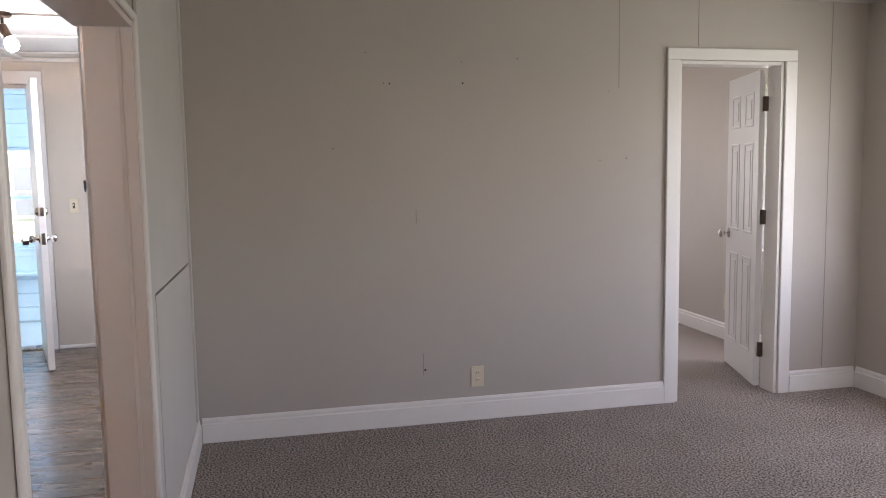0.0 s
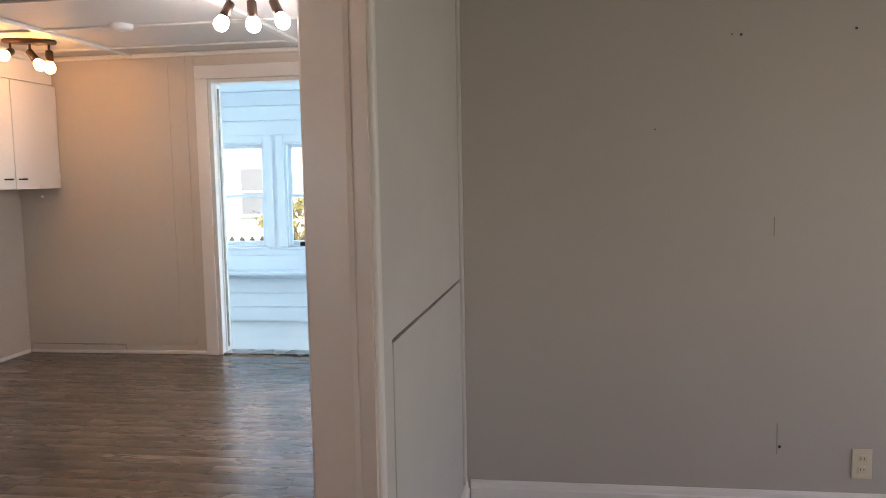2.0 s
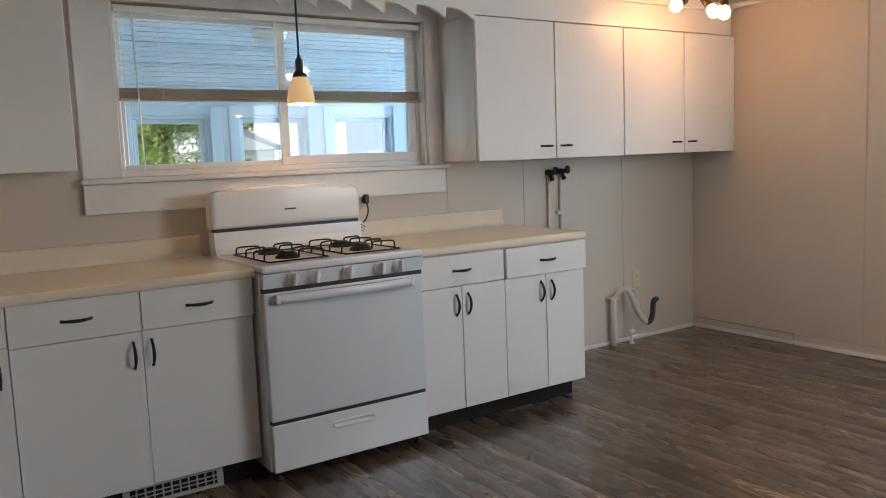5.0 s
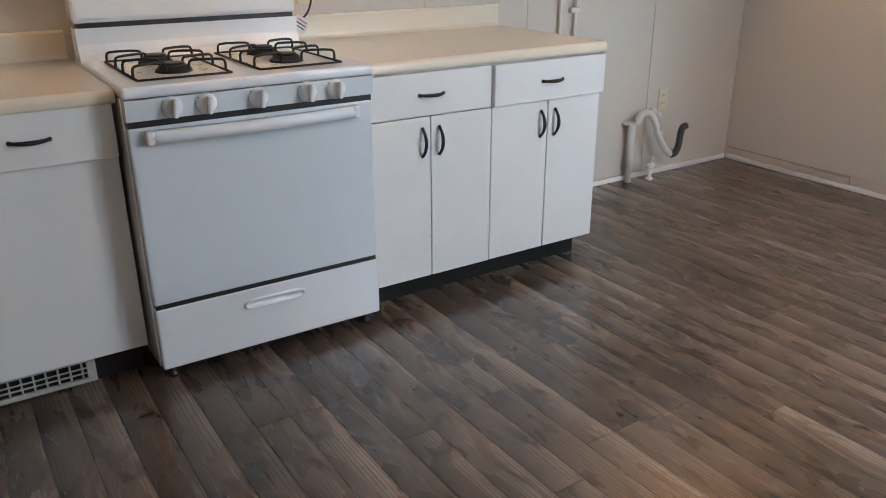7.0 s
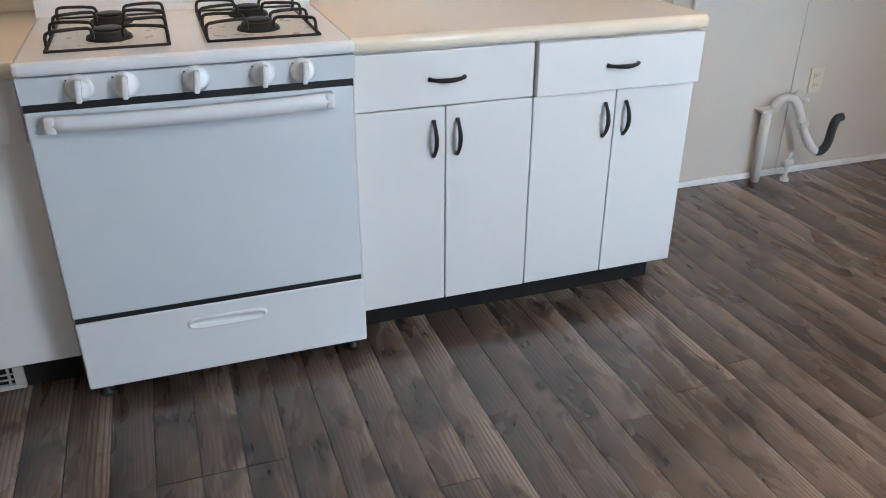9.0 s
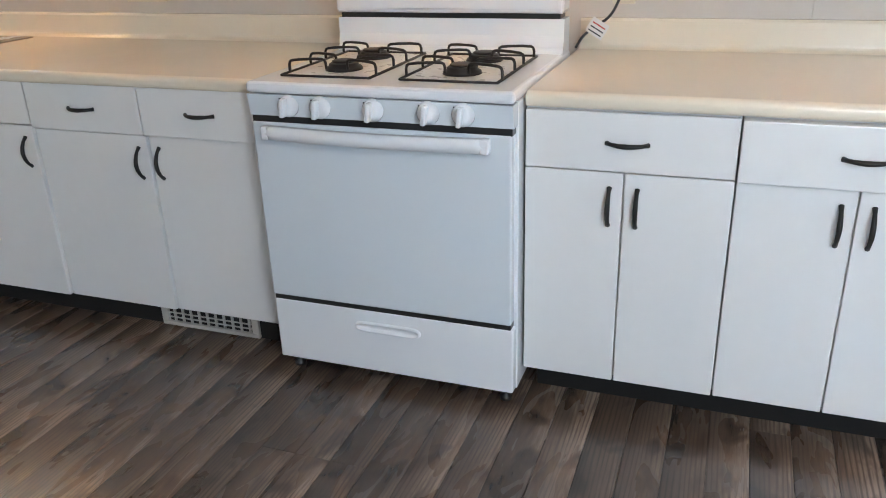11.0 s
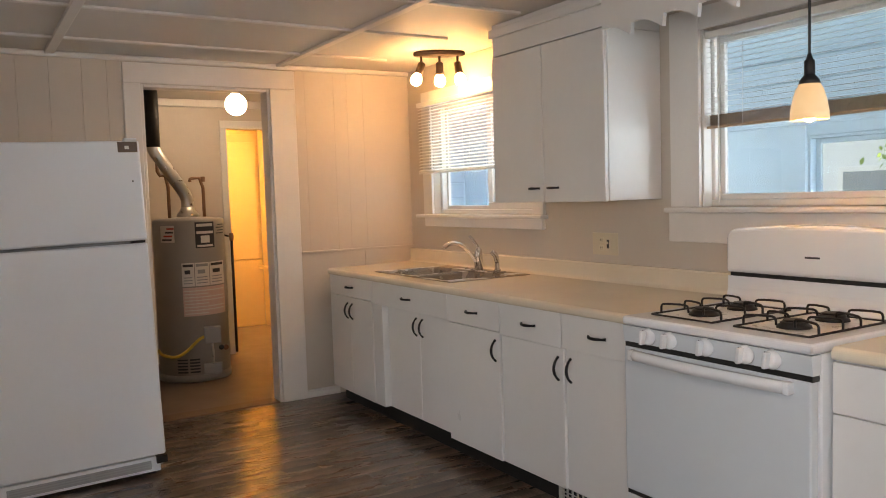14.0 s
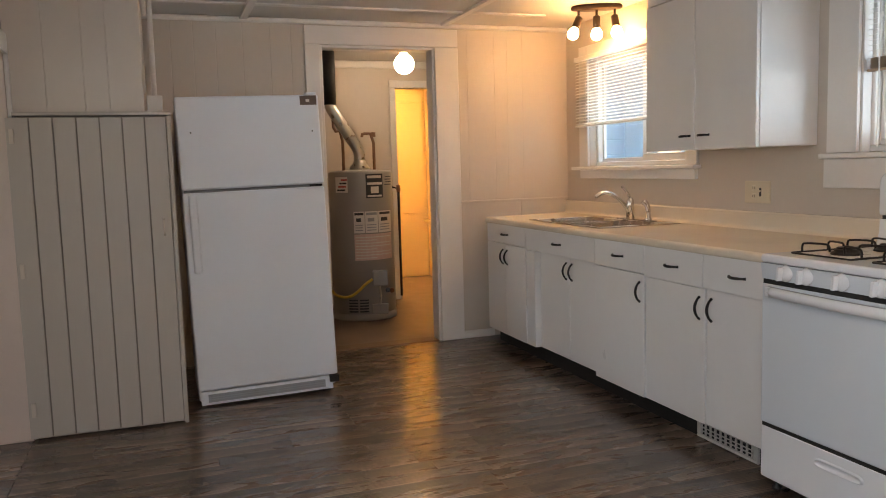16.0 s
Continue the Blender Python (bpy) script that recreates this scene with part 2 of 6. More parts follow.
# the blue of the sky's light is put into this paint colour
M_PORCH = mat("porch_paint_sky_tint", (0.63, 0.74, 0.81), 0.5, second=(0.54, 0.65, 0.72), scale=2.5, amount=0.6, bump=0.10, bump_scale=30)
M_SIDING = mat("pale_blue_grey_siding", (0.52, 0.60, 0.68), 0.6, second=(0.44, 0.52, 0.60), scale=2.0, amount=0.6, bump=0.12, bump_scale=30)
M_PORCHFLOOR = mat("grey_porch_floor_paint", (0.50, 0.53, 0.53), 0.35, second=(0.40, 0.43, 0.43), scale=2.2, amount=0.6, bump=0.08, bump_scale=25)
M_YELLOW = mat("cream_yellow_room_paint", (0.76, 0.56, 0.28), 0.5, second=(0.68, 0.48, 0.23), scale=2.0, amount=0.5)
M_BLIND = mat("aluminium_blind_slat", (0.84, 0.81, 0.76), 0.35, second=(0.62, 0.58, 0.52), scale=4, amount=0.5)
M_BLINDWOOD = mat("tan_blind_rail", (0.52, 0.35, 0.22), 0.45, second=(0.38, 0.27, 0.18), scale=6, amount=0.5)
M_GROOVE = mat("shadowed_panel_groove_paint", (0.30, 0.26, 0.23), 0.7, second=(0.22, 0.19, 0.17), scale=5, amount=0.6)
M_BROWN = mat("brown_adhesive_label", (0.10, 0.065, 0.05), 0.4, second=(0.16, 0.11, 0.08), scale=30, amount=0.5)
M_PAPER = mat("white_paper_label", (0.72, 0.70, 0.67), 0.5, second=(0.60, 0.56, 0.53), scale=30, amount=0.6)
M_PINKPAPER = mat("reddish_warning_label", (0.60, 0.40, 0.36), 0.5, second=(0.66, 0.56, 0.52), scale=40, amount=0.9)
M_INK = mat("dark_print", (0.03, 0.03, 0.035), 0.5)
M_RED = mat("red_print", (0.45, 0.06, 0.05), 0.5)
M_YHOSE = mat("yellow_gas_hose", (0.62, 0.42, 0.06), 0.4, second=(0.5, 0.33, 0.04), scale=20, amount=0.5)
M_BULB = mat("lit_frosted_bulb", (0.9, 0.85, 0.75), 0.3, emit=(1.0, 0.50, 0.17), strength=13)
M_BULBSINK = mat("lit_warm_bulb", (0.9, 0.85, 0.75), 0.3, emit=(1.0, 0.58, 0.23), strength=23)
M_BULBDAY = mat("lit_daylight_bulb", (0.9, 0.9, 0.85), 0.3, emit=(1.0, 0.97, 0.94), strength=32)
M_GLOBE = mat("lit_opal_globe", (0.9, 0.88, 0.8), 0.3, emit=(1.0, 0.82, 0.58), strength=9.5)
# faint emission stands in for bulb light passing through the glass
M_SHADE = mat("amber_frosted_glass_shade", (0.82, 0.66, 0.44), 0.3, emit=(1.0, 0.66, 0.30), strength=0.10, second=(0.70, 0.5, 0.28), scale=14, amount=0.7)
M_YLAMP = mat("lit_ceiling_disc", (0.9, 0.85, 0.7), 0.4, emit=(1.0, 0.66, 0.26), strength=33)
M_GLASS = glass("window_glass")
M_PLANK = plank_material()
M_CARPET = carpet_material()
M_UNDER = mat("dark_floor_joint", (0.045, 0.034, 0.027), 0.7, second=(0.06, 0.045, 0.035), scale=8, amount=0.5)
# the shadow under the cabinets is deepened in this black
M_TOE = mat("black_toe_kick_shade", (0.012, 0.011, 0.010), 0.6, spec=0.25, second=(0.025, 0.022, 0.02), scale=8, amount=0.6)
M_VENT = mat("greyed_white_register", (0.50, 0.48, 0.44), 0.4, second=(0.36, 0.34, 0.30), scale=14, amount=0.6)

# ---- building blocks ----
WORLD_OF = {}


def thing(name, place=(0, 0, 0), label="", category="", group="", kind=""):
    """An empty at a thing's base; its parts are given in world metres."""
    ob = new(name)
    ob.empty_display_size = 0.05
    ob.location = place
    WORLD_OF[ob.name] = Matrix.Translation(place)
    return tagged(ob, label, category, group, kind)


def mesh_of(name, bm, material, smooth=False):
    me = bpy.data.meshes.new(name)
    bm.normal_update()
    if smooth:
        for f in bm.faces:
            f.smooth = True
    bm.to_mesh(me)
    bm.free()
    me.materials.append(material)
    return me


def part(name, bm, material, parent=None, label="", smooth=False):
    """One mesh object out of a bmesh, under a thing or a part."""
    ob = new(name, mesh_of(name, bm, material, smooth))
    if parent is not None:
        ob.parent = parent
        ob.matrix_parent_inverse = WORLD_OF.get(parent.name, Matrix()).inverted()
    WORLD_OF[ob.name] = Matrix()
    return tagged(ob, label)


def solid(name, bm, material, label="", category="", group="", kind="", smooth=False):
    """A top-level thing that is one mesh."""
    return tagged(part(name, bm, material, None, "", smooth), label, category, group, kind)


def box(x0, x1, y0, y1, z0, z1, bevel=0.0, bm=None, turn=None, segments=2):
    """A box between those limits, with its edges rounded."""
    out = bm or bmesh.new()
    b = bmesh.new()
    bmesh.ops.create_cube(b, size=1)
    for v in b.verts:
        v.co = Vector(((x0 + x1) / 2 + v.co.x * abs(x1 - x0), (y0 + y1) / 2 + v.co.y * abs(y1 - y0), (z0 + z1) / 2 + v.co.z * abs(z1 - z0)))
    if bevel:
        bmesh.ops.bevel(b, geom=b.edges[:], offset=bevel, segments=segments, affect='EDGES', profile=0.5)
    if turn is not None:
        bmesh.ops.transform(b, matrix=turn, verts=b.verts)
    if bm is None:
        out.free()
        return b
    me = bpy.data.meshes.new("t")
    b.to_mesh(me)
    b.free()
    out.from_mesh(me)
    bpy.data.meshes.remove(me)
    return out


def about(x, y, z, rx=0, ry=0, rz=0):
    """A turn about a point."""
    return Matrix.Translation((x, y, z)) @ pose(0, 0, 0, rx, ry, rz) @ Matrix.Translation((-x, -y, -z))


def prism(points, y0, y1, bm=None, axis="y"):
    """A plate with an outline of (a, b) points, drawn out along an axis."""
    bm = bm or bmesh.new()
    put = {"y": lambda a, b, c: (a, c, b), "x": lambda a, b, c: (c, a, b), "z": lambda a, b, c: (a, b, c)}[axis]
    lo = [bm.verts.new(put(a, b, y0)) for a, b in points]
    hi = [bm.verts.new(put(a, b, y1)) for a, b in points]
    bm.faces.new(lo)
    bm.faces.new(hi[::-1])
    n = len(points)
    for k in range(n):
        bm.faces.new((lo[k], hi[k], hi[(k + 1) % n], lo[(k + 1) % n]))
    bmesh.ops.recalc_face_normals(bm, faces=bm.faces[:])
    return bm


def lathe(profile, place, axis=(0, 0, 1), n=24, bm=None):
    """A turned shape: (radius, height) pairs along an axis from a place."""
    bm = bm or bmesh.new()
    q = Vector((0, 0, 1)).rotation_difference(Vector(axis).normalized()).to_matrix()
    rings = []
    for r, h in profile:
        rings.append([bm.verts.new(Vector(place) + q @ Vector((max(r, 1e-4) * math.cos(2 * math.pi * k / n), max(r, 1e-4) * math.sin(2 * math.pi * k / n), h))) for k in range(n)])
    for a, b in zip(rings, rings[1:]):
        for k in range(n):
            bm.faces.new((a[k], a[(k + 1) % n], b[(k + 1) % n], b[k]))
    bm.faces.new(rings[0][::-1])
    bm.faces.new(rings[-1])
    bmesh.ops.recalc_face_normals(bm, faces=bm.faces[:])
    return bm


def tube(points, radius, n=8, bm=None, smooth_steps=0):
    """A round bar or pipe along points; with smooth_steps the corners are rounded off."""
    pts = [Vector(p) for p in points]
    for _ in range(smooth_steps):
        nxt = [pts[0]]
        for a, b in zip(pts, pts[1:]):
            nxt += [a.lerp(b, 0.25), a.lerp(b, 0.75)]
        pts = nxt + [pts[-1]]
    bm = bm or bmesh.new()
    rings, ref = [], None
    for k, p in enumerate(pts):
        d = (pts[min(k + 1, len(pts) - 1)] - pts[max(k - 1, 0)]).normalized()
        if ref is None:
            ref = d.orthogonal().normalized()
        ref = (ref - d * ref.dot(d)).normalized()
        side = d.cross(ref)
        r = radius[k] if isinstance(radius, (list, tuple)) else radius
        rings.append([bm.verts.new(p + r * (ref * math.cos(2 * math.pi * j / n) + side * math.sin(2 * math.pi * j / n))) for j in range(n)])
    for a, b in zip(rings, rings[1:]):
        for j in range(n):
            bm.faces.new((a[j], a[(j + 1) % n], b[(j + 1) % n], b[j]))
    bm.faces.new(rings[0][::-1])
    bm.faces.new(rings[-1])
    bmesh.ops.recalc_face_normals(bm, faces=bm.faces[:])
    return bm


def wall(name, axis, a0, a1, t0, t1, z0, z1, holes, material, label):
    """A wall along x or y from a0 to a1, between t0 and t1 across, with holes (a, b, low, high) that go through it."""
    us = sorted({a0, a1, *[v for h in holes for v in h[:2]]})
    zs = sorted({z0, z1, *[v for h in holes for v in h[2:]]})
    def is_solid(i, j):
        if not (0 <= i < len(us) - 1 and 0 <= j < len(zs) - 1):
            return False
        u, z = (us[i] + us[i + 1]) / 2, (zs[j] + zs[j + 1]) / 2
        return not any(h[0] < u < h[1] and h[2] < z < h[3] for h in holes)
    bm, seen = bmesh.new(), {}
    def vert(u, t, z):
        key = (u, t, z)
        if key not in seen:
            seen[key] = bm.verts.new((u, t, z) if axis == "x" else (t, u, z))
        return seen[key]
    for i in range(len(us) - 1):
        for j in range(len(zs) - 1):
            if not is_solid(i, j):
                continue
            u, w, lo, hi = us[i], us[i + 1], zs[j], zs[j + 1]
            for t in (t0, t1):
                bm.faces.new([vert(u, t, lo), vert(w, t, lo), vert(w, t, hi), vert(u, t, hi)])
            if not is_solid(i - 1, j):
                bm.faces.new([vert(u, t0, lo), vert(u, t1, lo), vert(u, t1, hi), vert(u, t0, hi)])
            if not is_solid(i + 1, j):
                bm.faces.new([vert(w, t0, lo), vert(w, t1, lo), vert(w, t1, hi), vert(w, t0, hi)])
            if not is_solid(i, j - 1):
                bm.faces.new([vert(u, t0, lo), vert(w, t0, lo), vert(w, t1, lo), vert(u, t1, lo)])
            if not is_solid(i, j + 1):
                bm.faces.new([vert(u, t0, hi), vert(w, t0, hi), vert(w, t1, hi), vert(u, t1, hi)])
    bmesh.ops.recalc_face_normals(bm, faces=bm.faces[:])
    return solid(name, bm, material, label, "wall", kind="structure")


def slab(name, x0, x1, y0, y1, z0, z1, material, label, category):
    return solid(name, box(x0, x1, y0, y1, z0, z1), material, label, category, kind="structure")


# ---- the rooms ----
XE, XW, YS, YL, XG, ZC = 3.643, -3.04, -3.61, -3.775, 1.02, 2.29
W1 = (-0.33, 1.33, 1.29, 2.08)
W2 = (-2.70, -1.56, 1.25, 2.02)
wall_north = wall("wall_north", "x", -6.62, 3.78, 0.0, 0.14, -0.05, 2.45, [W1, W2], M_WALL, "beige painted kitchen wall with two windows")
wall_east = wall("wall_east", "y", YL, 0.0, XE, 3.78, -0.05, 2.45, [(-2.43, -1.585, -0.06, 2.085)], M_WALL, "beige painted kitchen wall with porch doorway")
wall_west = wall("wall_west", "y", YL, 0.0, -3.16, XW, -0.05, 2.45, [(-1.884, -1.06, -0.06, 2.125)], M_WALL, "beige panelled kitchen wall with open doorway")
wall_south = wall("wall_south", "x", -4.7, XE, YL, YS, -0.05, 2.45, [(-1.83, -0.345, -0.06, 1.865), (1.75, 3.15, 0.95, 2.05)], M_GREY, "painted wall with the wide opening between living room and kitchen")
wall_grey = wall("wall_living_east", "y", -7.86, YL, XG, 1.14, -0.05, 2.45, [(-7.155, -6.475, -0.06, 1.978)], M_GREY, "taupe grey living room wall with white doorway")
wall_ls = wall("wall_living_south", "x", -4.82, 4.5, -7.86, -7.71, -0.05, 2.45, [(-1.15, 0.55, 0.75, 1.95), (1.35, 2.15, 0.75, 1.95)], M_GREY, "taupe grey living room wall")
wall_lw = wall("wall_living_west", "y", -7.71, YL, -4.82, -4.7, -0.05, 2.45, [(-6.3, -4.9, 0.75, 1.95)], M_GREY, "taupe grey living room wall")
# the opening in this unseen wall is added for the fill lamp
wall_be = wall("wall_bedroom_east", "y", -7.71, -5.2, 4.3, 4.42, -0.05, 2.45, [(-6.7, -5.7, 0.8, 2.0)], M_GREY, "taupe grey bedroom wall with an added opening for fill light")
floor_sub = slab("floor", XW - 0.12, 3.78, YS, 0.0, -0.06, -0.012, M_UNDER, "dark joints under brown-grey oak plank floor", "floor")
wall_bn = wall("wall_bedroom_north", "x", 1.14, 4.3, -5.32, -5.2, -0.05, 2.45, [], M_GREY, "taupe grey bedroom wall")
carpet_b = slab("carpet_bedroom", 1.142, 4.3, -7.71, -5.32, -0.06, 0.0, M_CARPET, "brown-grey looped carpet of the bedroom", "carpet")
carpet = slab("carpet_floor", -4.7, 1.14, -7.71, YS - 0.162, -0.06, 0.0, M_CARPET, "brown-grey looped carpet of the living room", "carpet")
ceil_k = slab("ceiling", -3.16, 3.78, YL + 0.165, 0.0, ZC, 2.42, M_CEIL, "white painted panel ceiling with battens", "ceiling")
ceil_b = slab("ceiling_bedroom", 1.14, 4.3, -7.71, -5.32, 2.325, 2.42, M_CEIL, "white bedroom ceiling", "ceiling")
ceil_l = slab("ceiling_living", -4.7, 1.138, -7.71, YL, 2.325, 2.42, M_CEIL, "white living room ceiling", "ceiling")
# utility room and the yellow room behind it
wall_uw = wall("wall_utility_west", "y", -2.7, 0.0, -5.12, -5.0, -0.05, 2.45, [(-0.79, -0.08, -0.06, 2.04)], M_WALL, "beige utility room wall with doorway to a yellow room")
wall_us = wall("wall_utility_south", "x", -5.12, -3.16, -2.82, -2.7, -0.05, 2.45, [], M_WALL, "beige utility room wall")
ceil_u = slab("ceiling_utility", -6.62, -3.16, -2.82, 0.0, 2.29, 2.42, M_CEIL, "white utility room ceiling", "ceiling")
floor_u = slab("floor_utility", -6.62, -3.16, -2.82, 0.0, -0.06, -0.004, mat("worn_brown_sheet_floor", (0.20, 0.145, 0.105), 0.4, second=(0.13, 0.095, 0.07), scale=5, amount=0.7, bump=0.05), "worn brown floor of the utility room", "floor")
wall_yw = wall("wall_yellow_room", "y", -2.82, 0.0, -6.62, -6.5, -0.05, 2.45, [], M_YELLOW, "warm cream wall of the small back room")
wall_ys = wall("wall_yellow_room_south", "x", -6.5, -5.12, -1.5, -1.4, -0.05, 2.45, [], M_YELLOW, "warm cream wall of the small back room")
# enclosed porch round two sides
PN, PE = 1.5, 5.05
north_panes = [(0.06 + 0.71 * k, 0.57 + 0.71 * k) for k in (-6, -5, -4, 0, 1, 2, 3, 4, 5, 6)] + [(-0.82, -0.19)]
east_panes = [(-1.47 - 0.69 * k, -0.97 - 0.69 * k) for k in range(-3, 3)]
wall_pn = wall("wall_porch_north", "x", -4.6, PE + 0.12, PN, PN + 0.12, -0.25, 2.45, [(a, b, 0.70, 1.67) for a, b in north_panes], M_PORCH, "boarded porch wall with a row of windows, tinted for blue skylight")
wall_pe = wall("wall_porch_east", "y", -3.61, PN, PE, PE + 0.12, -0.25, 2.45, [(a, b, 0.70, 1.67) for a, b in east_panes], M_PORCH, "boarded porch wall with a row of windows, tinted for blue skylight")
# the opening in this unseen wall is added for the fill lamp
wall_ps = wall("wall_porch_south", "x", 3.78, PE + 0.12, -3.73, -3.61, -0.25, 2.45, [(3.95, 4.89, -0.012, 2.0)], M_PORCH, "boarded porch wall tinted for blue skylight")
wall_pw = wall("wall_porch_west", "y", 0.14, PN, -4.72, -4.6, -0.25, 2.45, [], M_PORCH, "boarded porch wall tinted for blue skylight")
floor_pe = slab("porch_floor", 3.78, PE, -3.61, PN, -0.25, -0.012, M_PORCHFLOOR, "grey painted porch floor", "floor")
floor_pn = slab("porch_floor_north", -4.6, 3.778, 0.14, PN, -0.25, -0.012, M_PORCHFLOOR, "grey painted porch floor", "floor")
ceil_p = slab("ceiling_porch_east", 3.78, PE + 0.3, -3.73, PN + 0.3, 2.14, 2.42, M_PORCH, "porch ceiling tinted for blue skylight", "ceiling")
ceil_pn = slab("ceiling_porch_north", -4.72, 3.778, 0.14, PN + 0.3, 2.14, 2.42, M_PORCH, "porch ceiling tinted for blue skylight", "ceiling")
ground = slab("ground", -900, 900, -900, 900, -1.0, -0.7, mat("lawn_grass", (0.07, 0.12, 0.03), 0.9, second=(0.12, 0.15, 0.05), scale=0.6, amount=0.8, bump=0.5, bump_scale=30), "green lawn round the house", "lawn")


# ---- trim of the rooms ----
def board(name, x0, x1, y0, y1, z0, z1, material=None, label="", bevel=0.003, category="trim"):
    return solid(name, box(x0, x1, y0, y1, z0, z1, bevel), material or M_TRIM, label or "white painted trim board", category, kind="structure")


def baseboard(x0, y0, x1, y1, nx, ny, high=0.13, label="tall white baseboard with a moulded top edge"):
    """A skirting with a stepped top along a wall; (nx, ny) points into the room."""
    prof = [(0, 0.002), (0.018, 0.002), (0.018, high * 0.76), (0.012, high * 0.80), (0.012, high * 0.92), (0.006, high), (0, high)]
    bm = bmesh.new()
    ends = []
    for x, y in ((x0, y0), (x1, y1)):
        ends.append([bm.verts.new((x + nx * (d + 0.001), y + ny * (d + 0.001), z)) for d, z in prof])
    n = len(prof)
    for k in range(n):
        bm.faces.new((ends[0][k], ends[0][(k + 1) % n], ends[1][(k + 1) % n], ends[1][k]))
    bm.faces.new(ends[0])
    bm.faces.new(ends[1][::-1])
    bmesh.ops.recalc_face_normals(bm, faces=bm.faces[:])
    return solid("baseboard", bm, M_TRIM, label, "baseboard", kind="structure")


def casing(name, axis, t, side, a0, a1, top, wide, head, label, thick=0.018, material=None, low=0.0, extra=0.0):
    """Three boards round a doorway (a0 to a1, up to top) on the face t of a wall; side: the way they stand out."""
    frame_ = thing(name, (t, (a0 + a1) / 2, 0) if axis == "y" else ((a0 + a1) / 2, t, 0), label, "door frame", kind="structure")
    lo, hi = sorted((t + side * 0.001, t + side * thick))
    def add(n, u0, u1, z0, z1):
        b = box(lo, hi, u0, u1, z0, z1, 0.004) if axis == "y" else box(u0, u1, lo, hi, z0, z1, 0.004)
        part(n, b, material or M_TRIM, frame_)
    add("side_casing", a0 - wide, a0, low, top)
    add("side_casing", a1, a1 + wide, low, top)
    add("head_casing", a0 - wide, a1 + wide + extra, top + 0.001, top + head)
    return frame_


def lining(name, axis, t0, t1, a0, a1, top, material, label, thick=0.02):
    """The boards that line a doorway's reveal."""
    f = thing(name, ((t0 + t1) / 2, (a0 + a1) / 2, 0) if axis == "y" else ((a0 + a1) / 2, (t0 + t1) / 2, 0), label, "door frame", kind="structure")
    for n, u0, u1, z0, z1 in (("jamb", a0 + 0.001, a0 + thick, 0, top - 0.001), ("jamb", a1 - thick, a1 - 0.001, 0, top - 0.001), ("head_jamb", a0 + thick + 0.001, a1 - thick - 0.001, top - thick, top - 0.002)):
        part(n, box(t0, t1, u0, u1, z0, z1, 0.003) if axis == "y" else box(u0, u1, t0, t1, z0, z1, 0.003), material, f)
    return f


# doorway casings
casing("doorway_trim_west", "y", XW, 1, -1.884, -1.06, 2.125, 0.10, 0.125, "wide white casing round the utility room doorway", extra=0.075)
bm = box(XW + 0.002, XW + 0.021, -1.062, -0.885, 0.0, 2.124, 0.004)
part("wide_side_casing", bm, M_TRIM, bpy.data.objects["doorway_trim_west"])
lining("door_lining_west", "y", -3.165, XW + 0.003, -1.884, -1.06, 2.125, M_TRIM, "white doorway lining with worn paint")
casing("doorway_trim_east", "y", XE, -1, -2.43, -1.585, 2.085, 0.095, 0.10, "white casing round the porch doorway")
lining("door_lining_east", "y", XE - 0.003, 3.785, -2.43, -1.585, 2.085, M_TRIM, "white porch door frame", 0.03)
board("threshold_east", XE + 0.002, 3.79, -2.40, -1.615, -0.006, 0.012, M_STEEL, "worn metal door threshold", category="threshold")
board("threshold_west", -3.165, XW + 0.01, -1.862, -1.082, -0.006, 0.009, mat("worn_wood_threshold", (0.16, 0.10, 0.07), 0.5, second=(0.25, 0.17, 0.11), scale=12, amount=0.6), "worn wooden doorway threshold", category="threshold")
casing("doorway_trim_living", "y", XG, -1, -7.155, -6.475, 1.978, 0.075, 0.065, "white casing round the bedroom doorway", 0.02)
lining("door_lining_living", "y", XG - 0.003, 1.145, -7.155, -6.475, 1.978, M_TRIM, "white bedroom door frame", 0.022)
casing("doorway_trim_utility", "y", -5.0, 1, -0.79, -0.08, 2.04, 0.06, 0.07, "white casing round the back room doorway")
# the wide opening
opening_lining = thing("opening_lining", (-1.13, YL, 0), "pinkish white splayed lining of the wide opening", "door frame", kind="structure")
part("jamb", prism([(-0.446, YL - 0.002), (-0.391, YS - 0.012), (-0.353, YS + 0.004), (-0.346, YS + 0.004), (-0.346, YL - 0.002)], 0.0, 1.864, None, "z"), M_JAMB, opening_lining)
part("jamb", box(-1.829, -1.808, YL - 0.004, YS + 0.004, 0.0, 1.864, 0.003), M_JAMB, opening_lining)
part("head_jamb", box(-1.807, -0.448, YL - 0.004, YS + 0.004, 1.843, 1.863, 0.003), M_JAMB, opening_lining)
opening_trim = thing("opening_trim", (-1.13, YL, 0), "rounded white bead round the wide opening", "trim", kind="structure")
part("side_bead", box(-0.432, -0.405, YL - 0.016, YL - 0.0005, 0, 1.89, 0.006), M_TRIM, opening_trim)
part("side_bead", box(-1.855, -1.828, YL - 0.016, YL - 0.0005, 0, 1.89, 0.006), M_TRIM, opening_trim)
part("head_bead", box(-1.826, -0.434, YL - 0.016, YL - 0.0005, 1.864, 1.89, 0.006), M_TRIM, opening_trim)
part("inner_strip", box(-0.4365, -0.4315, YL + 0.035, YL + 0.048, 0, 1.842, 0.001), M_JAMB, opening_trim)
opening_trim_k = thing("opening_trim_kitchen", (-1.13, YS, 0), "white casing of the wide opening on the kitchen side", "trim", kind="structure")
part("side_casing", box(-1.925, -1.832, YS + 0.001, YS + 0.02, 0, 1.86, 0.003), M_TRIM, opening_trim_k)
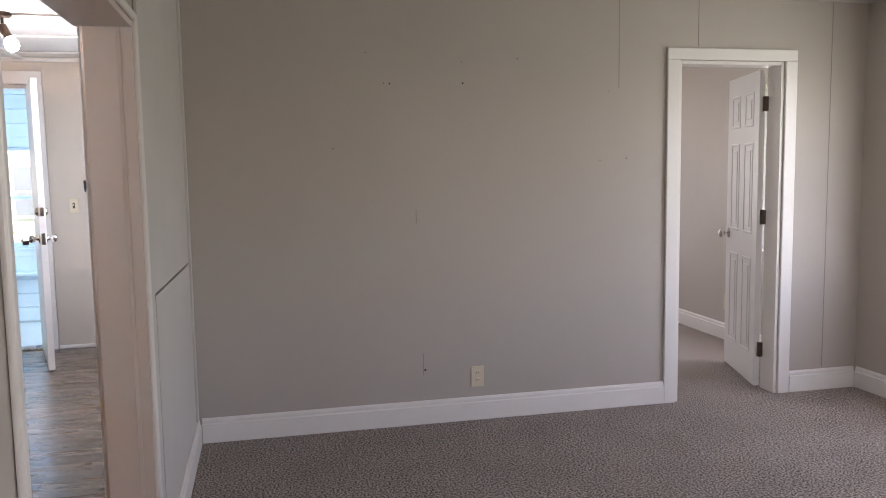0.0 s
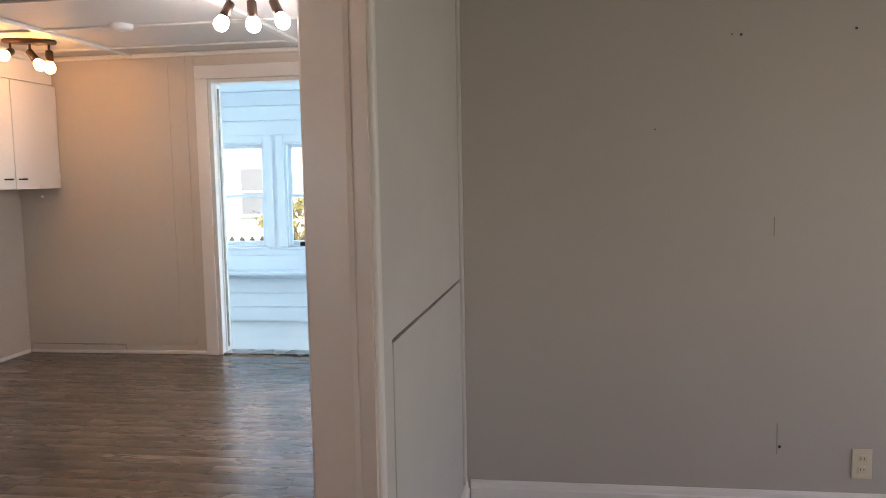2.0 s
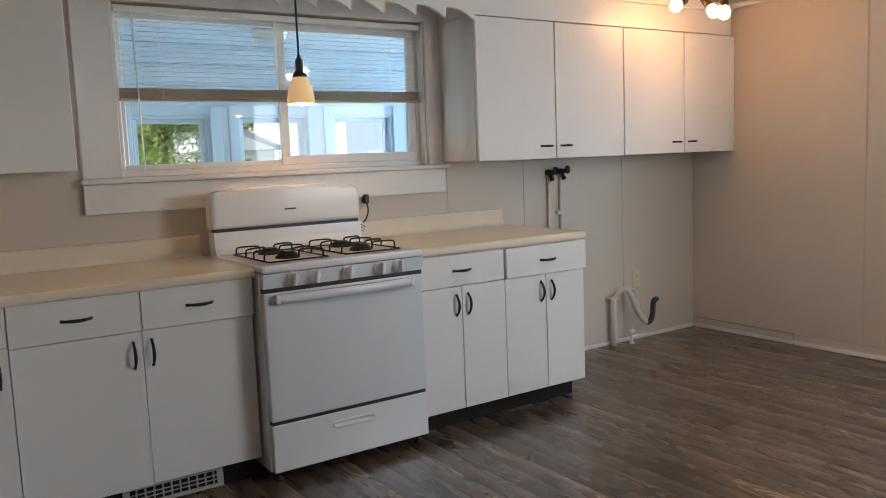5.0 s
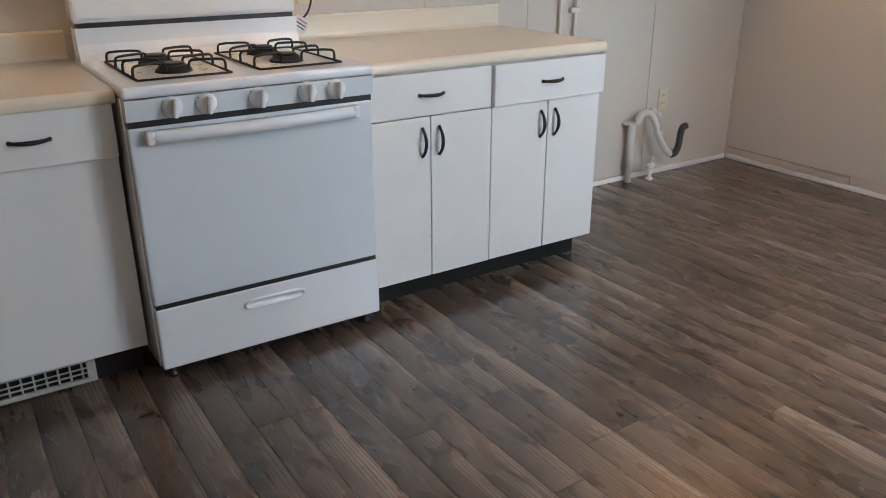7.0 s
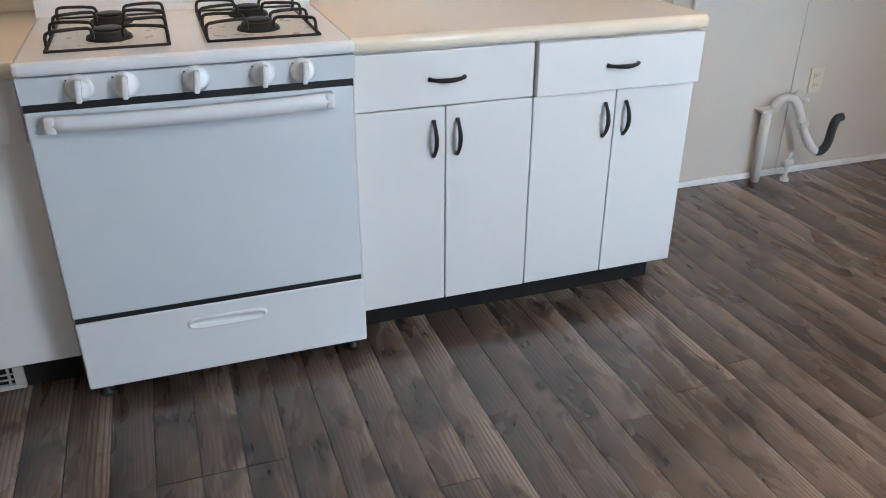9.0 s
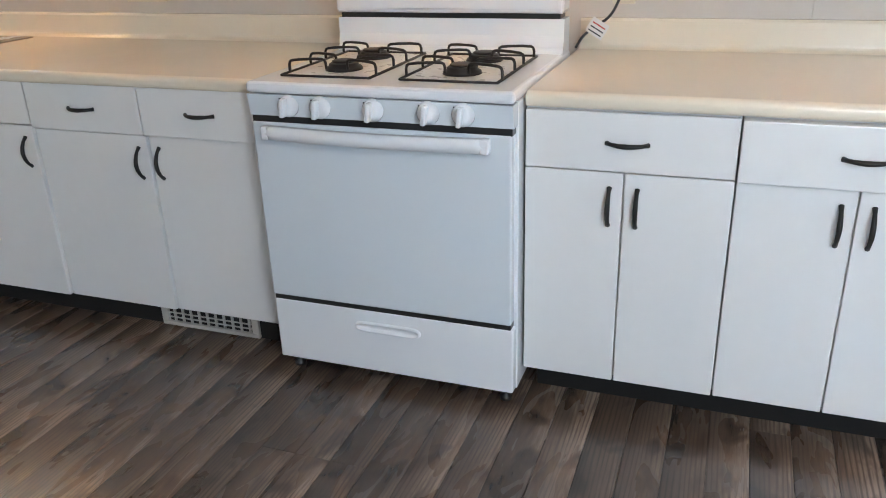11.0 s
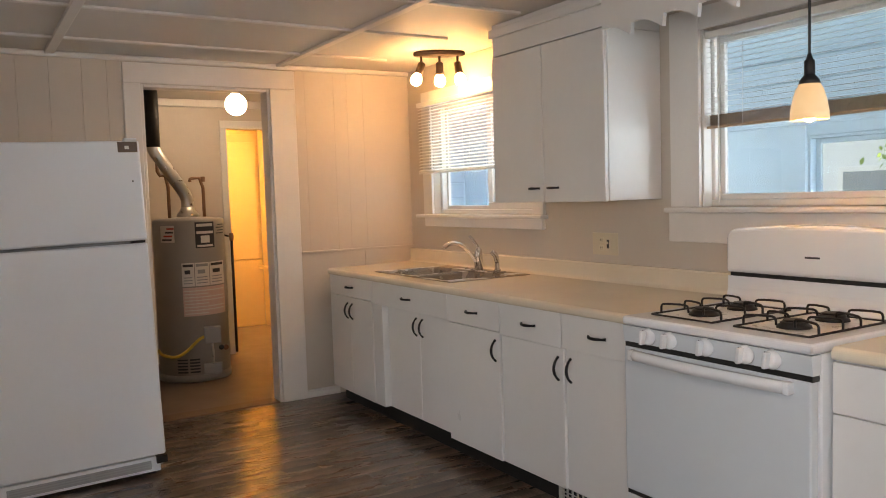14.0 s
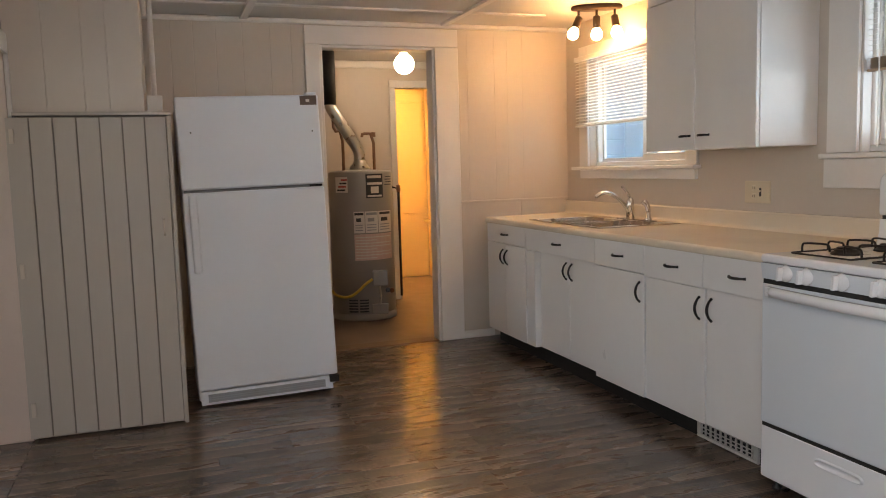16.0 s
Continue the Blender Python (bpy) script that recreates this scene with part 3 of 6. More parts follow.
part("side_casing", box(-0.306, -0.213, YS + 0.001, YS + 0.02, 0, 1.86, 0.003), M_TRIM, opening_trim_k)
part("head_casing", box(-1.925, -0.213, YS + 0.001, YS + 0.02, 1.862, 1.955, 0.003), M_TRIM, opening_trim_k)
# wall panels between the opening and the grey wall
M_SHEET = mat("off_white_wall_sheet", (0.62, 0.595, 0.56), 0.38, second=(0.52, 0.495, 0.46), scale=2.2, amount=0.7, bump=0.1, bump_scale=40)
dark_gap = board("panel_backing", -0.403, XG - 0.002, YL - 0.004, YL - 0.0005, 0.0, 2.324, M_GROOVE, "dark joint behind painted wall sheets", 0.0)
sheets = thing("wall_sheets", (0.3, YL, 0), "off-white painted wall sheets with dark joints", "wall panel", kind="structure")
part("upper_sheet", prism([(-0.400, 0.0), (-0.312, 0.0), (-0.312, 0.981), (0.945, 0.949), (0.945, 2.322), (-0.400, 2.322)], YL - 0.013, YL - 0.005), M_SHEET, sheets)
part("lower_sheet", prism([(-0.302, 0.0), (0.945, 0.0), (0.945, 0.939), (-0.302, 0.971)], YL - 0.014, YL - 0.005), M_SHEET, sheets)
part("corner_bead", box(0.955, XG - 0.003, YL - 0.022, YL - 0.005, 0.0, 2.322, 0.004), M_SHEET, sheets)
baseboard(-0.31, YL - 0.014, XG - 0.02, YL - 0.014, 0, -1)
baseboard(XG, -6.40, XG, YL - 0.036, -1, 0)
baseboard(XG, -7.69, XG, -7.235, -1, 0)
baseboard(-4.7, -7.71, XG - 0.02, -7.71, 0, 1)
baseboard(1.16, -7.71, 4.3, -7.71, 0, 1)
baseboard(XW, -0.884, XW, -0.64, 1, 0, 0.055, "low white baseboard of the kitchen")
# seams and nail holes of the grey wall
for k, (y, z0, z1, w) in enumerate([(-6.112, 1.82, 2.322, 0.004), (-6.597, 2.05, 2.322, 0.003), (-7.47, 0.14, 2.322, 0.004)]):
    board("wall_seam", XG - 0.0015, XG + 0.001, y - w / 2, y + w / 2, z0, z1, M_GROOVE, "dark open seam in the grey wall", 0.0, "wall seam")
for y, z, r in [(-4.822, 1.833, 0.005), (-4.79, 1.835, 0.003), (-5.215, 1.838, 0.005), (-4.52, 1.50, 0.003), (-5.21, 1.95, 0.003), (-5.52, 1.97, 0.003), (-6.0, 1.42, 0.003), (-6.16, 1.43, 0.004), (-6.05, 1.80, 0.003), (-4.70, 1.99, 0.003), (-4.985, 0.30, 0.006)]:
    solid("nail", lathe([(r, 0), (r, 0.003), (r * 0.5, 0.004)], (XG + 0.001, y, z), (-1, 0, 0), 10), M_INK, "small dark nail in the grey wall", "nail", "nails in the wall")
for y, z0, z1 in [(-4.975, 0.27, 0.39), (-4.95, 1.1, 1.17)]:
    board("wall_scuff", XG - 0.001, XG + 0.001, y - 0.002, y + 0.002, z0, z1, M_GROOVE, "thin dark scuff on the grey wall", 0.0, "scuff")


# ---- kitchen panelling, crown, ceiling battens ----
def panels_on(wall_ob, axis, t, side, cuts, z0, z1, thick=0.005, gap=0.003, material=None):
    for a, b in zip(cuts, cuts[1:]):
        lo, hi = sorted((t + side * 0.0005, t + side * thick))
        bm = box(lo, hi, a + gap / 2, b - gap / 2, z0, z1, thick * 0.3, segments=1) if axis == "y" else box(a + gap / 2, b - gap / 2, lo, hi, z0, z1, thick * 0.3, segments=1)
        part("panel", bm, material or M_WALL, wall_ob)


panels_on(wall_west, "y", XW, 1, [-0.883, -0.812, -0.598, -0.498, -0.373, -0.002], 1.024, ZC - 0.002, 0.0022, 0.0012)
panels_on(wall_west, "y", XW, 1, [-0.883, -0.40, -0.002], 0.06, 1.012, 0.005)
panels_on(wall_west, "y", XW, 1, [-3.60, -3.0, -2.84, -2.70, -2.56, -2.39, -2.213, -2.075, -1.987], 0.03, ZC - 0.002)
panels_on(wall_east, "y", XE, -1, [-1.488, -1.42, -1.28, -0.002], 0.075, ZC - 0.002)
panels_on(wall_east, "y", XE, -1, [-3.60, -2.95, -2.527], 0.03, ZC - 0.002)
panels_on(wall_north, "x", 0.0, -1, [1.455, 2.03, 2.90, 3.635], 0.035, 1.29, 0.005, 0.004)
board("wall_ledge", XW + 0.001, XW + 0.022, -0.883, -0.002, 1.008, 1.024, M_WALL, "narrow painted ledge on the panelled wall")
for nm, args in {"west": (XW + 0.001, XW + 0.03, YS + 0.002, -0.002), "east": (XE - 0.03, XE - 0.001, YS + 0.002, -0.002)}.items():
    board("crown_" + nm, *args, ZC - 0.034, ZC - 0.001, M_TRIM, "narrow painted crown strip", 0.01)
board("crown_south", XW + 0.03, XE - 0.03, YS + 0.001, YS + 0.03, ZC - 0.034, ZC - 0.001, M_WALL, "narrow painted crown strip", 0.01)
board("crown_utility", -4.999, -4.97, -2.69, -0.01, 2.22, 2.288, M_TRIM, "painted crown strip of the utility room", 0.01)
board("floor_moulding_east", XE - 0.018, XE - 0.001, -1.488, -0.02, 0.001, 0.03, M_TRIM, "narrow white floor moulding", 0.006)
board("floor_moulding_east", XE - 0.018, XE - 0.001, -3.60, -2.53, 0.001, 0.03, M_TRIM, "narrow white floor moulding", 0.006)
board("floor_moulding_north", 1.86, XE - 0.02, -0.018, -0.001, 0.001, 0.03, M_TRIM, "narrow white floor moulding", 0.006)
board("wall_patch_strip", XE - 0.013, XE - 0.001, -0.82, -0.03, 0.034, 0.072, M_WALL, "thin wall strip with a dark line above the moulding", 0.002)
board("wall_joint", XE - 0.0142, XE - 0.0125, -0.822, -0.03, 0.0725, 0.0775, M_GROOVE, "dark open joint above the floor moulding", 0.0, "wall seam")
board("wall_joint", XE - 0.0142, XE - 0.0125, -0.826, -0.822, 0.034, 0.0775, M_GROOVE, "dark open joint beside the wall strip", 0.0, "wall seam")
board("wall_joint", XE - 0.0165, XE - 0.0155, -0.82, -0.46, 0.066, 0.069, M_GROOVE, "dark edge of a painted wall patch", 0.0, "wall seam")
board("wall_joint", XE - 0.0142, XE - 0.0125, -0.463, -0.459, 0.034, 0.070, M_GROOVE, "dark joint between wall strips", 0.0, "wall seam")
board("wall_patch", XE - 0.016, XE - 0.0135, -0.82, -0.46, 0.036, 0.066, M_WALL, "small painted patch on the wall strip", 0.001)
M_BATTEN = mat("white_batten_paint", (0.74, 0.71, 0.68), 0.45, second=(0.64, 0.61, 0.57), scale=4, amount=0.5)
bm = bmesh.new()
for y in (-0.99, -2.38):
    box(XW + 0.031, XE - 0.031, y - 0.026, y + 0.026, ZC - 0.020, ZC - 0.0005, 0.004, bm, segments=1)
for k in range(9):
    x = (-2.58, -1.82, -1.12, -0.70, 0.36, 1.10, 1.84, 2.58, 3.32)[k]
    for y0, y1 in ((-3.57, -2.404), (-2.356, -1.014), (-0.966, -0.41)):
        box(x - 0.015, x + 0.015, y0, y1, ZC - 0.014, ZC - 0.0005, 0.003, bm, segments=1)
solid("ceiling_battens", bm, M_BATTEN, "white battens over the ceiling panel joints", "batten", kind="structure")


# ---- base cabinets ----
def bow_handle(parent, at, along, length=0.102, out=0.027, away=(0, -1, 0), material=None):
    """A black bow pull that thickens in the middle."""
    at, along, away = Vector(at), Vector(along).normalized(), Vector(away)
    pts, rad = [], []
    for k in range(11):
        u = k / 10
        pts.append(at + along * (u - 0.5) * length + away * (out * math.sin(math.pi * u) ** 0.7))
        rad.append(0.0066 if k in (0, 10) else 0.0044 + 0.0022 * math.sin(math.pi * u))
    ob = part("handle", tube(pts, rad, 8), material or M_BLACK, parent, "black bow handle", True)
    return ob


def base_cabinet(x0, x1, label, doors, front=-0.735, door_back=0.0, drawer_out=0.0, z_split=0.712, dr_top=0.868, low=0.10, filler=None):
    """A unit with a drawer over doors; doors: (x0, x1, handle side)."""
    cab = thing("base_cabinet", ((x0 + x1) / 2, -0.4, low), label, "cabinet", "base cabinets")
    part("body", box(x0 + 0.0005, x1 - 0.0005, front + 0.021 + door_back, -0.03, low + 0.004, 0.868, 0.002), M_CAB, cab)
    dr = part("drawer_front", box(x0 + 0.002, x1 - 0.002, front - drawer_out, front + 0.019, z_split + 0.003, dr_top, 0.003), M_CAB, cab)
    bow_handle(dr, ((x0 + x1) / 2, front - drawer_out, (z_split + dr_top) / 2), (1, 0, 0))
    for a, b, s in doors:
        d = part("door", box(a + 0.0018, b - 0.0018, front + door_back, front + 0.019 + door_back, low, z_split - 0.0005, 0.003), M_CAB, cab)
        hx = b - 0.035 if s == "r" else a + 0.035
        bow_handle(d, (hx, front + door_back, z_split - 0.09), (0, 0, 1))
    if filler:
        part("filler", box(filler[0], filler[1], front + 0.004, front + 0.066, low, z_split, 0.003), M_CAB, cab)
    return cab


base_cabinet(-2.905, -2.268, "white painted base cabinet with two doors beside the doorway", [(-2.905, -2.588, "r"), (-2.588, -2.268, "l")], z_split=0.735)
base_cabinet(-2.268, -1.382, "white painted sink cabinet with recessed doors", [(-2.14, -1.755, "r"), (-1.755, -1.382, "l")], door_back=0.045, drawer_out=0.0, filler=(-2.266, -2.141), z_split=0.725)
base_cabinet(-1.382, -0.912, "white painted base cabinet with one door", [(-1.382, -0.912, "r")], z_split=0.722)
base_cabinet(-0.912, -0.460, "white painted base cabinet with one door", [(-0.912, -0.460, "r")], door_back=0.011)
base_cabinet(-0.460, -0.016, "white painted base cabinet with one door beside the stove", [(-0.460, -0.016, "l")], door_back=0.021)
base_cabinet(0.765, 1.288, "white painted base cabinet with two doors beside the stove", [(0.765, 1.023, "r"), (1.023, 1.288, "l")], front=-0.740, z_split=0.706, dr_top=0.860)
base_cabinet(1.2885, 1.832, "white painted base cabinet with its drawer standing proud", [(1.2885, 1.560, "r"), (1.560, 1.828, "l")], front=-0.738, drawer_out=0.018, z_split=0.706, dr_top=0.860)
solid("toe_kick", box(-2.88, -0.03, -0.66, -0.10, 0.0, 0.102, 0.003), M_TOE, "black toe kick under the sink counter, darkened for its shade", "toe kick")
solid("toe_kick", box(0.79, 1.80, -0.66, -0.10, 0.0, 0.102, 0.003), M_TOE, "black toe kick under the short counter, darkened for its shade", "toe kick")
# floor register in the toe kick
reg = thing("floor_register", (-0.37, -0.68, 0), "dirty white metal register in the toe kick", "vent")
bm = box(-0.571, -0.174, -0.676, -0.662, 0.006, 0.020, 0.002)
for a in ((-0.571, -0.174, 0.076, 0.09), (-0.571, -0.545, 0.0205, 0.0755), (-0.200, -0.174, 0.0205, 0.0755)):
    box(a[0], a[1], -0.676, -0.662, a[2], a[3], 0.002, bm)
part("frame", bm, M_VENT, reg)
for k in range(10):
    x = -0.522 + k * 0.034
    part("slat", box(x, x + 0.006, -0.673, -0.663, 0.0205, 0.0755, 0.001, segments=1), M_VENT, reg)
for z in (0.037, 0.054):
    part("crossbar", box(-0.544, -0.201, -0.676, -0.672, z, z + 0.005, 0.001, segments=1), M_VENT, reg)


# ---- counters ----
def counter(x_parts, label, skew=0.0):
    """Rolled-edge laminate top with a coved backsplash; x_parts: (x0, x1, whole or cut out for the sink)."""
    def nose(back):
        pts = [(back, 0.866), (back, 0.905)]
        pts += [(-0.727 - 0.020 * math.sin(a), 0.885 + 0.020 * math.cos(a)) for a in [math.pi / 2 * k / 6 for k in range(7)]]
        pts += [(-0.747 + 0.012 * (1 - math.cos(a)), 0.878 - 0.012 * math.sin(a)) for a in [math.pi / 2 * k / 3 for k in range(4)]]
        return pts
    def splash(front):
        cove = [(-0.050 + 0.022 * math.sin(a), 0.927 - 0.022 * math.cos(a)) for a in [math.pi / 2 * k / 5 for k in range(6)]]
        return [(-0.001, 0.866), (front, 0.866), (front, 0.905)] + cove + [(-0.028, 0.992), (-0.022, 1.0), (-0.001, 1.0)]
    ct = thing("countertop", (x_parts[0][0], -0.37, 0.866), label, "countertop", "countertops")
    top, back = bmesh.new(), bmesh.new()
    for x0, x1, cut in x_parts:
        prism(nose(-0.61 if cut else -0.16), x0, x1, top, "x")
        prism(splash(-0.16), x0, x1, back, "x")
    if skew:
        for v in top.verts[:] + back.verts[:]:
            if v.co.x < x_parts[0][0] + 0.01:
                v.co.x += skew * -v.co.y / 0.745
    part("top", top, M_COUNTER, ct)
    part("backsplash", back, M_COUNTER, ct)
    return ct


counter([(-3.034, -2.37, False), (-2.37, -1.53, True), (-1.53, -0.008, False)], "cream laminate countertop with backsplash and sink cutout", 0.125)
counter([(0.768, 1.842, False)], "cream laminate countertop with backsplash beside the stove")
# double steel sink
sink = thing("kitchen_sink", (-1.95, -0.37, 0.905), "double-bowl stainless steel sink set in the countertop", "sink")
bm = bmesh.new()
for a in ((-2.40, -2.35, -0.64, -0.09), (-1.975, -1.935, -0.60, -0.20), (-1.555, -1.50, -0.64, -0.09), (-2.35, -1.555, -0.64, -0.60), (-2.35, -1.555, -0.20, -0.09)):
    box(*a, 0.9055, 0.911, 0.002, bm, segments=1)
part("rim", bm, M_STEEL, sink)
for x0, x1 in ((-2.352, -1.973), (-1.937, -1.553)):
    bm = bmesh.new()
    rings = []
    for inset, z in ((0.0, 0.909), (0.006, 0.895), (0.02, 0.76), (0.045, 0.745), (0.17, 0.742)):
        ring = []
        for cx, cy, s in ((x1 - inset, -0.202 - inset, 0), (x0 + inset, -0.202 - inset, 1), (x0 + inset, -0.598 + inset, 2), (x1 - inset, -0.598 + inset, 3)):
            for k in range(5):
                a = math.pi / 2 * (s + k / 4)
                r = 0.045
                ox, oy = (-r if s in (0, 3) else r), (-r if s in (0, 1) else r)
                ring.append(bm.verts.new((cx + ox + r * math.cos(a), cy + oy + r * math.sin(a), z)))
        rings.append(ring)
    for a, b in zip(rings, rings[1:]):
        for k in range(20):
            bm.faces.new((a[k], b[k], b[(k + 1) % 20], a[(k + 1) % 20]))
    bm.faces.new(rings[-1])
    bowl = part("bowl", bm, M_STEEL, sink, "", True)
    part("drain", lathe([(0.04, 0), (0.04, 0.003), (0.03, 0.004), (0.028, 0.001)], ((x0 + x1) / 2, -0.40, 0.7425)), M_CHROME, bowl, "", True)
faucet = thing("faucet", (-1.95, -0.145, 0.911), "chrome single-lever kitchen faucet behind the sink", "faucet")
part("base_plate", box(-2.07, -1.70, -0.175, -0.115, 0.9112, 0.918, 0.006), M_CHROME, faucet)
part("column", lathe([(0.026, 0), (0.026, 0.09), (0.024, 0.115), (0.016, 0.13), (0.006, 0.135)], (-1.95, -0.145, 0.918)), M_CHROME, faucet, "", True)
part("spout", tube([(-1.95, -0.155, 0.96), (-1.965, -0.20, 1.03), (-1.98, -0.27, 1.085), (-1.995, -0.33, 1.085), (-2.0, -0.365, 1.06)], [0.016] * 3 + [0.013] * 20, 12, None, 2), M_CHROME, faucet, "", True)
part("lever", tube([(-1.95, -0.14, 1.03), (-1.953, -0.155, 1.07), (-1.96, -0.185, 1.115), (-1.963, -0.20, 1.122)], 0.009, 10, None, 1), M_CHROME, faucet, "", True)
spray = thing("side_sprayer", (-1.75, -0.145, 0.918), "chrome side sprayer beside the faucet", "sprayer")
part("holder", lathe([(0.022, 0), (0.022, 0.008), (0.015, 0.014), (0.013, 0.05)], (-1.75, -0.145, 0.918)), M_CHROME, spray, "", True)
part("head", tube([(-1.75, -0.145, 0.966), (-1.752, -0.15, 1.01), (-1.762, -0.175, 1.035)], [0.012, 0.015, 0.016, 0.017, 0.017, 0.016, 0.014] + [0.014] * 9, 12, None, 1), M_CHROME, spray, "", True)


# ---- gas stove ----
stove = thing("gas_stove", (0.376, -0.45, 0), "white freestanding gas stove with black grates", "stove")
SX0, SX1 = -0.004, 0.758
part("body", box(SX0, SX1, -0.775, -0.13, 0.045, 0.885, 0.004), M_STOVE, stove)
part("cooktop", box(SX0 - 0.002, SX1 + 0.002, -0.825, -0.14, 0.886, 0.918, 0.012, segments=3), M_STOVE, stove)
cp = part("control_panel", prism([(-0.776, 0.824), (-0.815, 0.824), (-0.824, 0.884), (-0.776, 0.884)], SX0 + 0.002, SX1 - 0.002, None, "x"), M_OVEN, stove, "pale grey control panel")
part("door_gap", box(SX0 + 0.004, SX1 - 0.006, -0.8125, -0.776, 0.804, 0.8235, 0.001), M_BLACKPLASTIC, stove, "black vent gap")
for kx in (0.124, 0.221, 0.376, 0.531, 0.626):
    kn = part("knob", lathe([(0.031, 0.0), (0.031, 0.007), (0.027, 0.012), (0.024, 0.022), (0.018, 0.025), (0.002, 0.025)], (kx, -0.817, 0.855), (0, -1, 0.12), 20), M_STOVE, stove, "white control knob", True)
    part("grip", box(kx - 0.0065, kx + 0.0065, -0.864, -0.838, 0.830, 0.881, 0.004, turn=about(kx, -0.85, 0.855, 0, 6, 0)), M_STOVE, kn)
    part("mark", box(kx - 0.002, kx + 0.002, -0.8245, -0.822, 0.880, 0.8835), M_INK, cp, "dark dial mark")
    part("mark", box(kx - 0.026, kx - 0.022, -0.8245, -0.8225, 0.872, 0.876), M_INK, cp, "dark dial mark")
od = part("oven_door", box(SX0 + 0.002, SX1 - 0.008, -0.817, -0.778, 0.268, 0.806, 0.006, segments=3), M_OVEN, stove, "plain pale grey-white oven door")
pts = [(0.042 + 0.652 * k / 16, -0.836 - 0.020 * math.sin(math.pi * k / 16), 0.779) for k in range(17)]
bm = bmesh.new()
rings = []
for p in pts:
    rings.append([bm.verts.new((p[0], p[1] + dy, p[2] + dz)) for dy, dz in ((0.014, 0.020), (-0.004, 0.017), (-0.009, 0.0), (-0.004, -0.017), (0.014, -0.020))])
for a, b in zip(rings, rings[1:]):
    for k in range(5):
        bm.faces.new((a[k], a[(k + 1) % 5], b[(k + 1) % 5], b[k]))
bm.faces.new(rings[0][::-1]), bm.faces.new(rings[-1])
box(0.040, 0.062, -0.846, -0.812, 0.760, 0.798, 0.004, bm)
box(0.674, 0.696, -0.846, -0.812, 0.760, 0.798, 0.004, bm)
bmesh.ops.recalc_face_normals(bm, faces=bm.faces[:])
part("door_handle", bm, M_STOVE, od, "white bowed door handle", True)
part("drawer_gap", box(SX0 + 0.006, SX1 - 0.010, -0.8115, -0.777, 0.2515, 0.2675, 0.001), M_BLACKPLASTIC, stove, "black drawer gap")
dw = part("drawer", box(SX0 + 0.003, SX1 - 0.002, -0.815, -0.778, 0.050, 0.2535, 0.006, segments=3), M_STOVE, stove)
bm = bmesh.new()
lipn = 28
rings = []
for yy, rx, rz in ((-0.8152, 0.106, 0.018), (-0.8225, 0.102, 0.015), (-0.8215, 0.097, 0.011), (-0.8158, 0.094, 0.008)):
    rings.append([bm.verts.new((0.374 + math.copysign(abs(math.cos(t)) ** 0.35, math.cos(t)) * rx, yy, 0.200 + math.copysign(abs(math.sin(t)) ** 0.7, math.sin(t)) * rz)) for t in [2 * math.pi * k / lipn for k in range(lipn)]])
for a, b in zip(rings, rings[1:]):
    for k in range(lipn):
        bm.faces.new((a[k], a[(k + 1) % lipn], b[(k + 1) % lipn], b[k]))
bm.faces.new(rings[-1])
bmesh.ops.recalc_face_normals(bm, faces=bm.faces[:])
part("pull", bm, M_STOVE, dw, "shallow recessed pull with raised lip", True)
for fx, fy in ((0.035, -0.765), (0.722, -0.765), (0.035, -0.17), (0.722, -0.17)):
    part("foot", lathe([(0.018, 0), (0.018, 0.012), (0.009, 0.016), (0.009, 0.036), (0.014, 0.038), (0.014, 0.046)], (fx, fy, 0.0), n=14), M_BLACKPLASTIC, stove, "black levelling foot", True)
# raised back panel with its curved crest
def crest(x):
    u = (x - SX0) / (SX1 - SX0) * 2 - 1
    return 1.205 + 0.022 * (1 - u * u)
GX0, GX1, n = SX0 - 0.004, SX1 - 0.004, 20
outline = [(GX0 + 0.006, 1.035), (GX1 - 0.006, 1.035), (GX1, 1.045), (GX1, 1.168), (GX1 - 0.006, 1.188), (GX1 - 0.018, 1.201)]
outline += [(GX1 - 0.034 - (GX1 - GX0 - 0.068) * k / n, crest(GX1 - 0.034 - (GX1 - GX0 - 0.068) * k / n)) for k in range(n + 1)]
outline += [(GX0 + 0.018, 1.201), (GX0 + 0.006, 1.188), (GX0, 1.168), (GX0, 1.045)]
bm = prism(outline, -0.245, -0.155)
bmesh.ops.bevel(bm, geom=[e for e in bm.edges if all(v.co.y < -0.24 for v in e.verts)], offset=0.016, segments=3, affect='EDGES', profile=0.5)
bg = part("backguard", bm, M_STOVE, stove)
part("badge", box(0.345, 0.405, -0.2462, -0.2452, 1.106, 1.113, 0.0), M_INK, bg, "small dark badge")
part("stripe", box(SX0 + 0.012, SX1 - 0.014, -0.236, -0.16, 1.020, 1.036, 0.002), M_BLACKPLASTIC, stove, "black vent stripe")
part("back_riser", prism([(-0.16, 0.905), (-0.262, 0.905), (-0.246, 0.935), (-0.238, 0.97), (-0.236, 1.0205), (-0.16, 1.0205)], SX0 + 0.001, SX1 - 0.001, None, "x"), M_STOVE, stove)
M_WELL = mat("greasy_white_burner_well", (0.72, 0.70, 0.66), 0.28, second=(0.45, 0.43, 0.40), scale=26, amount=0.8)
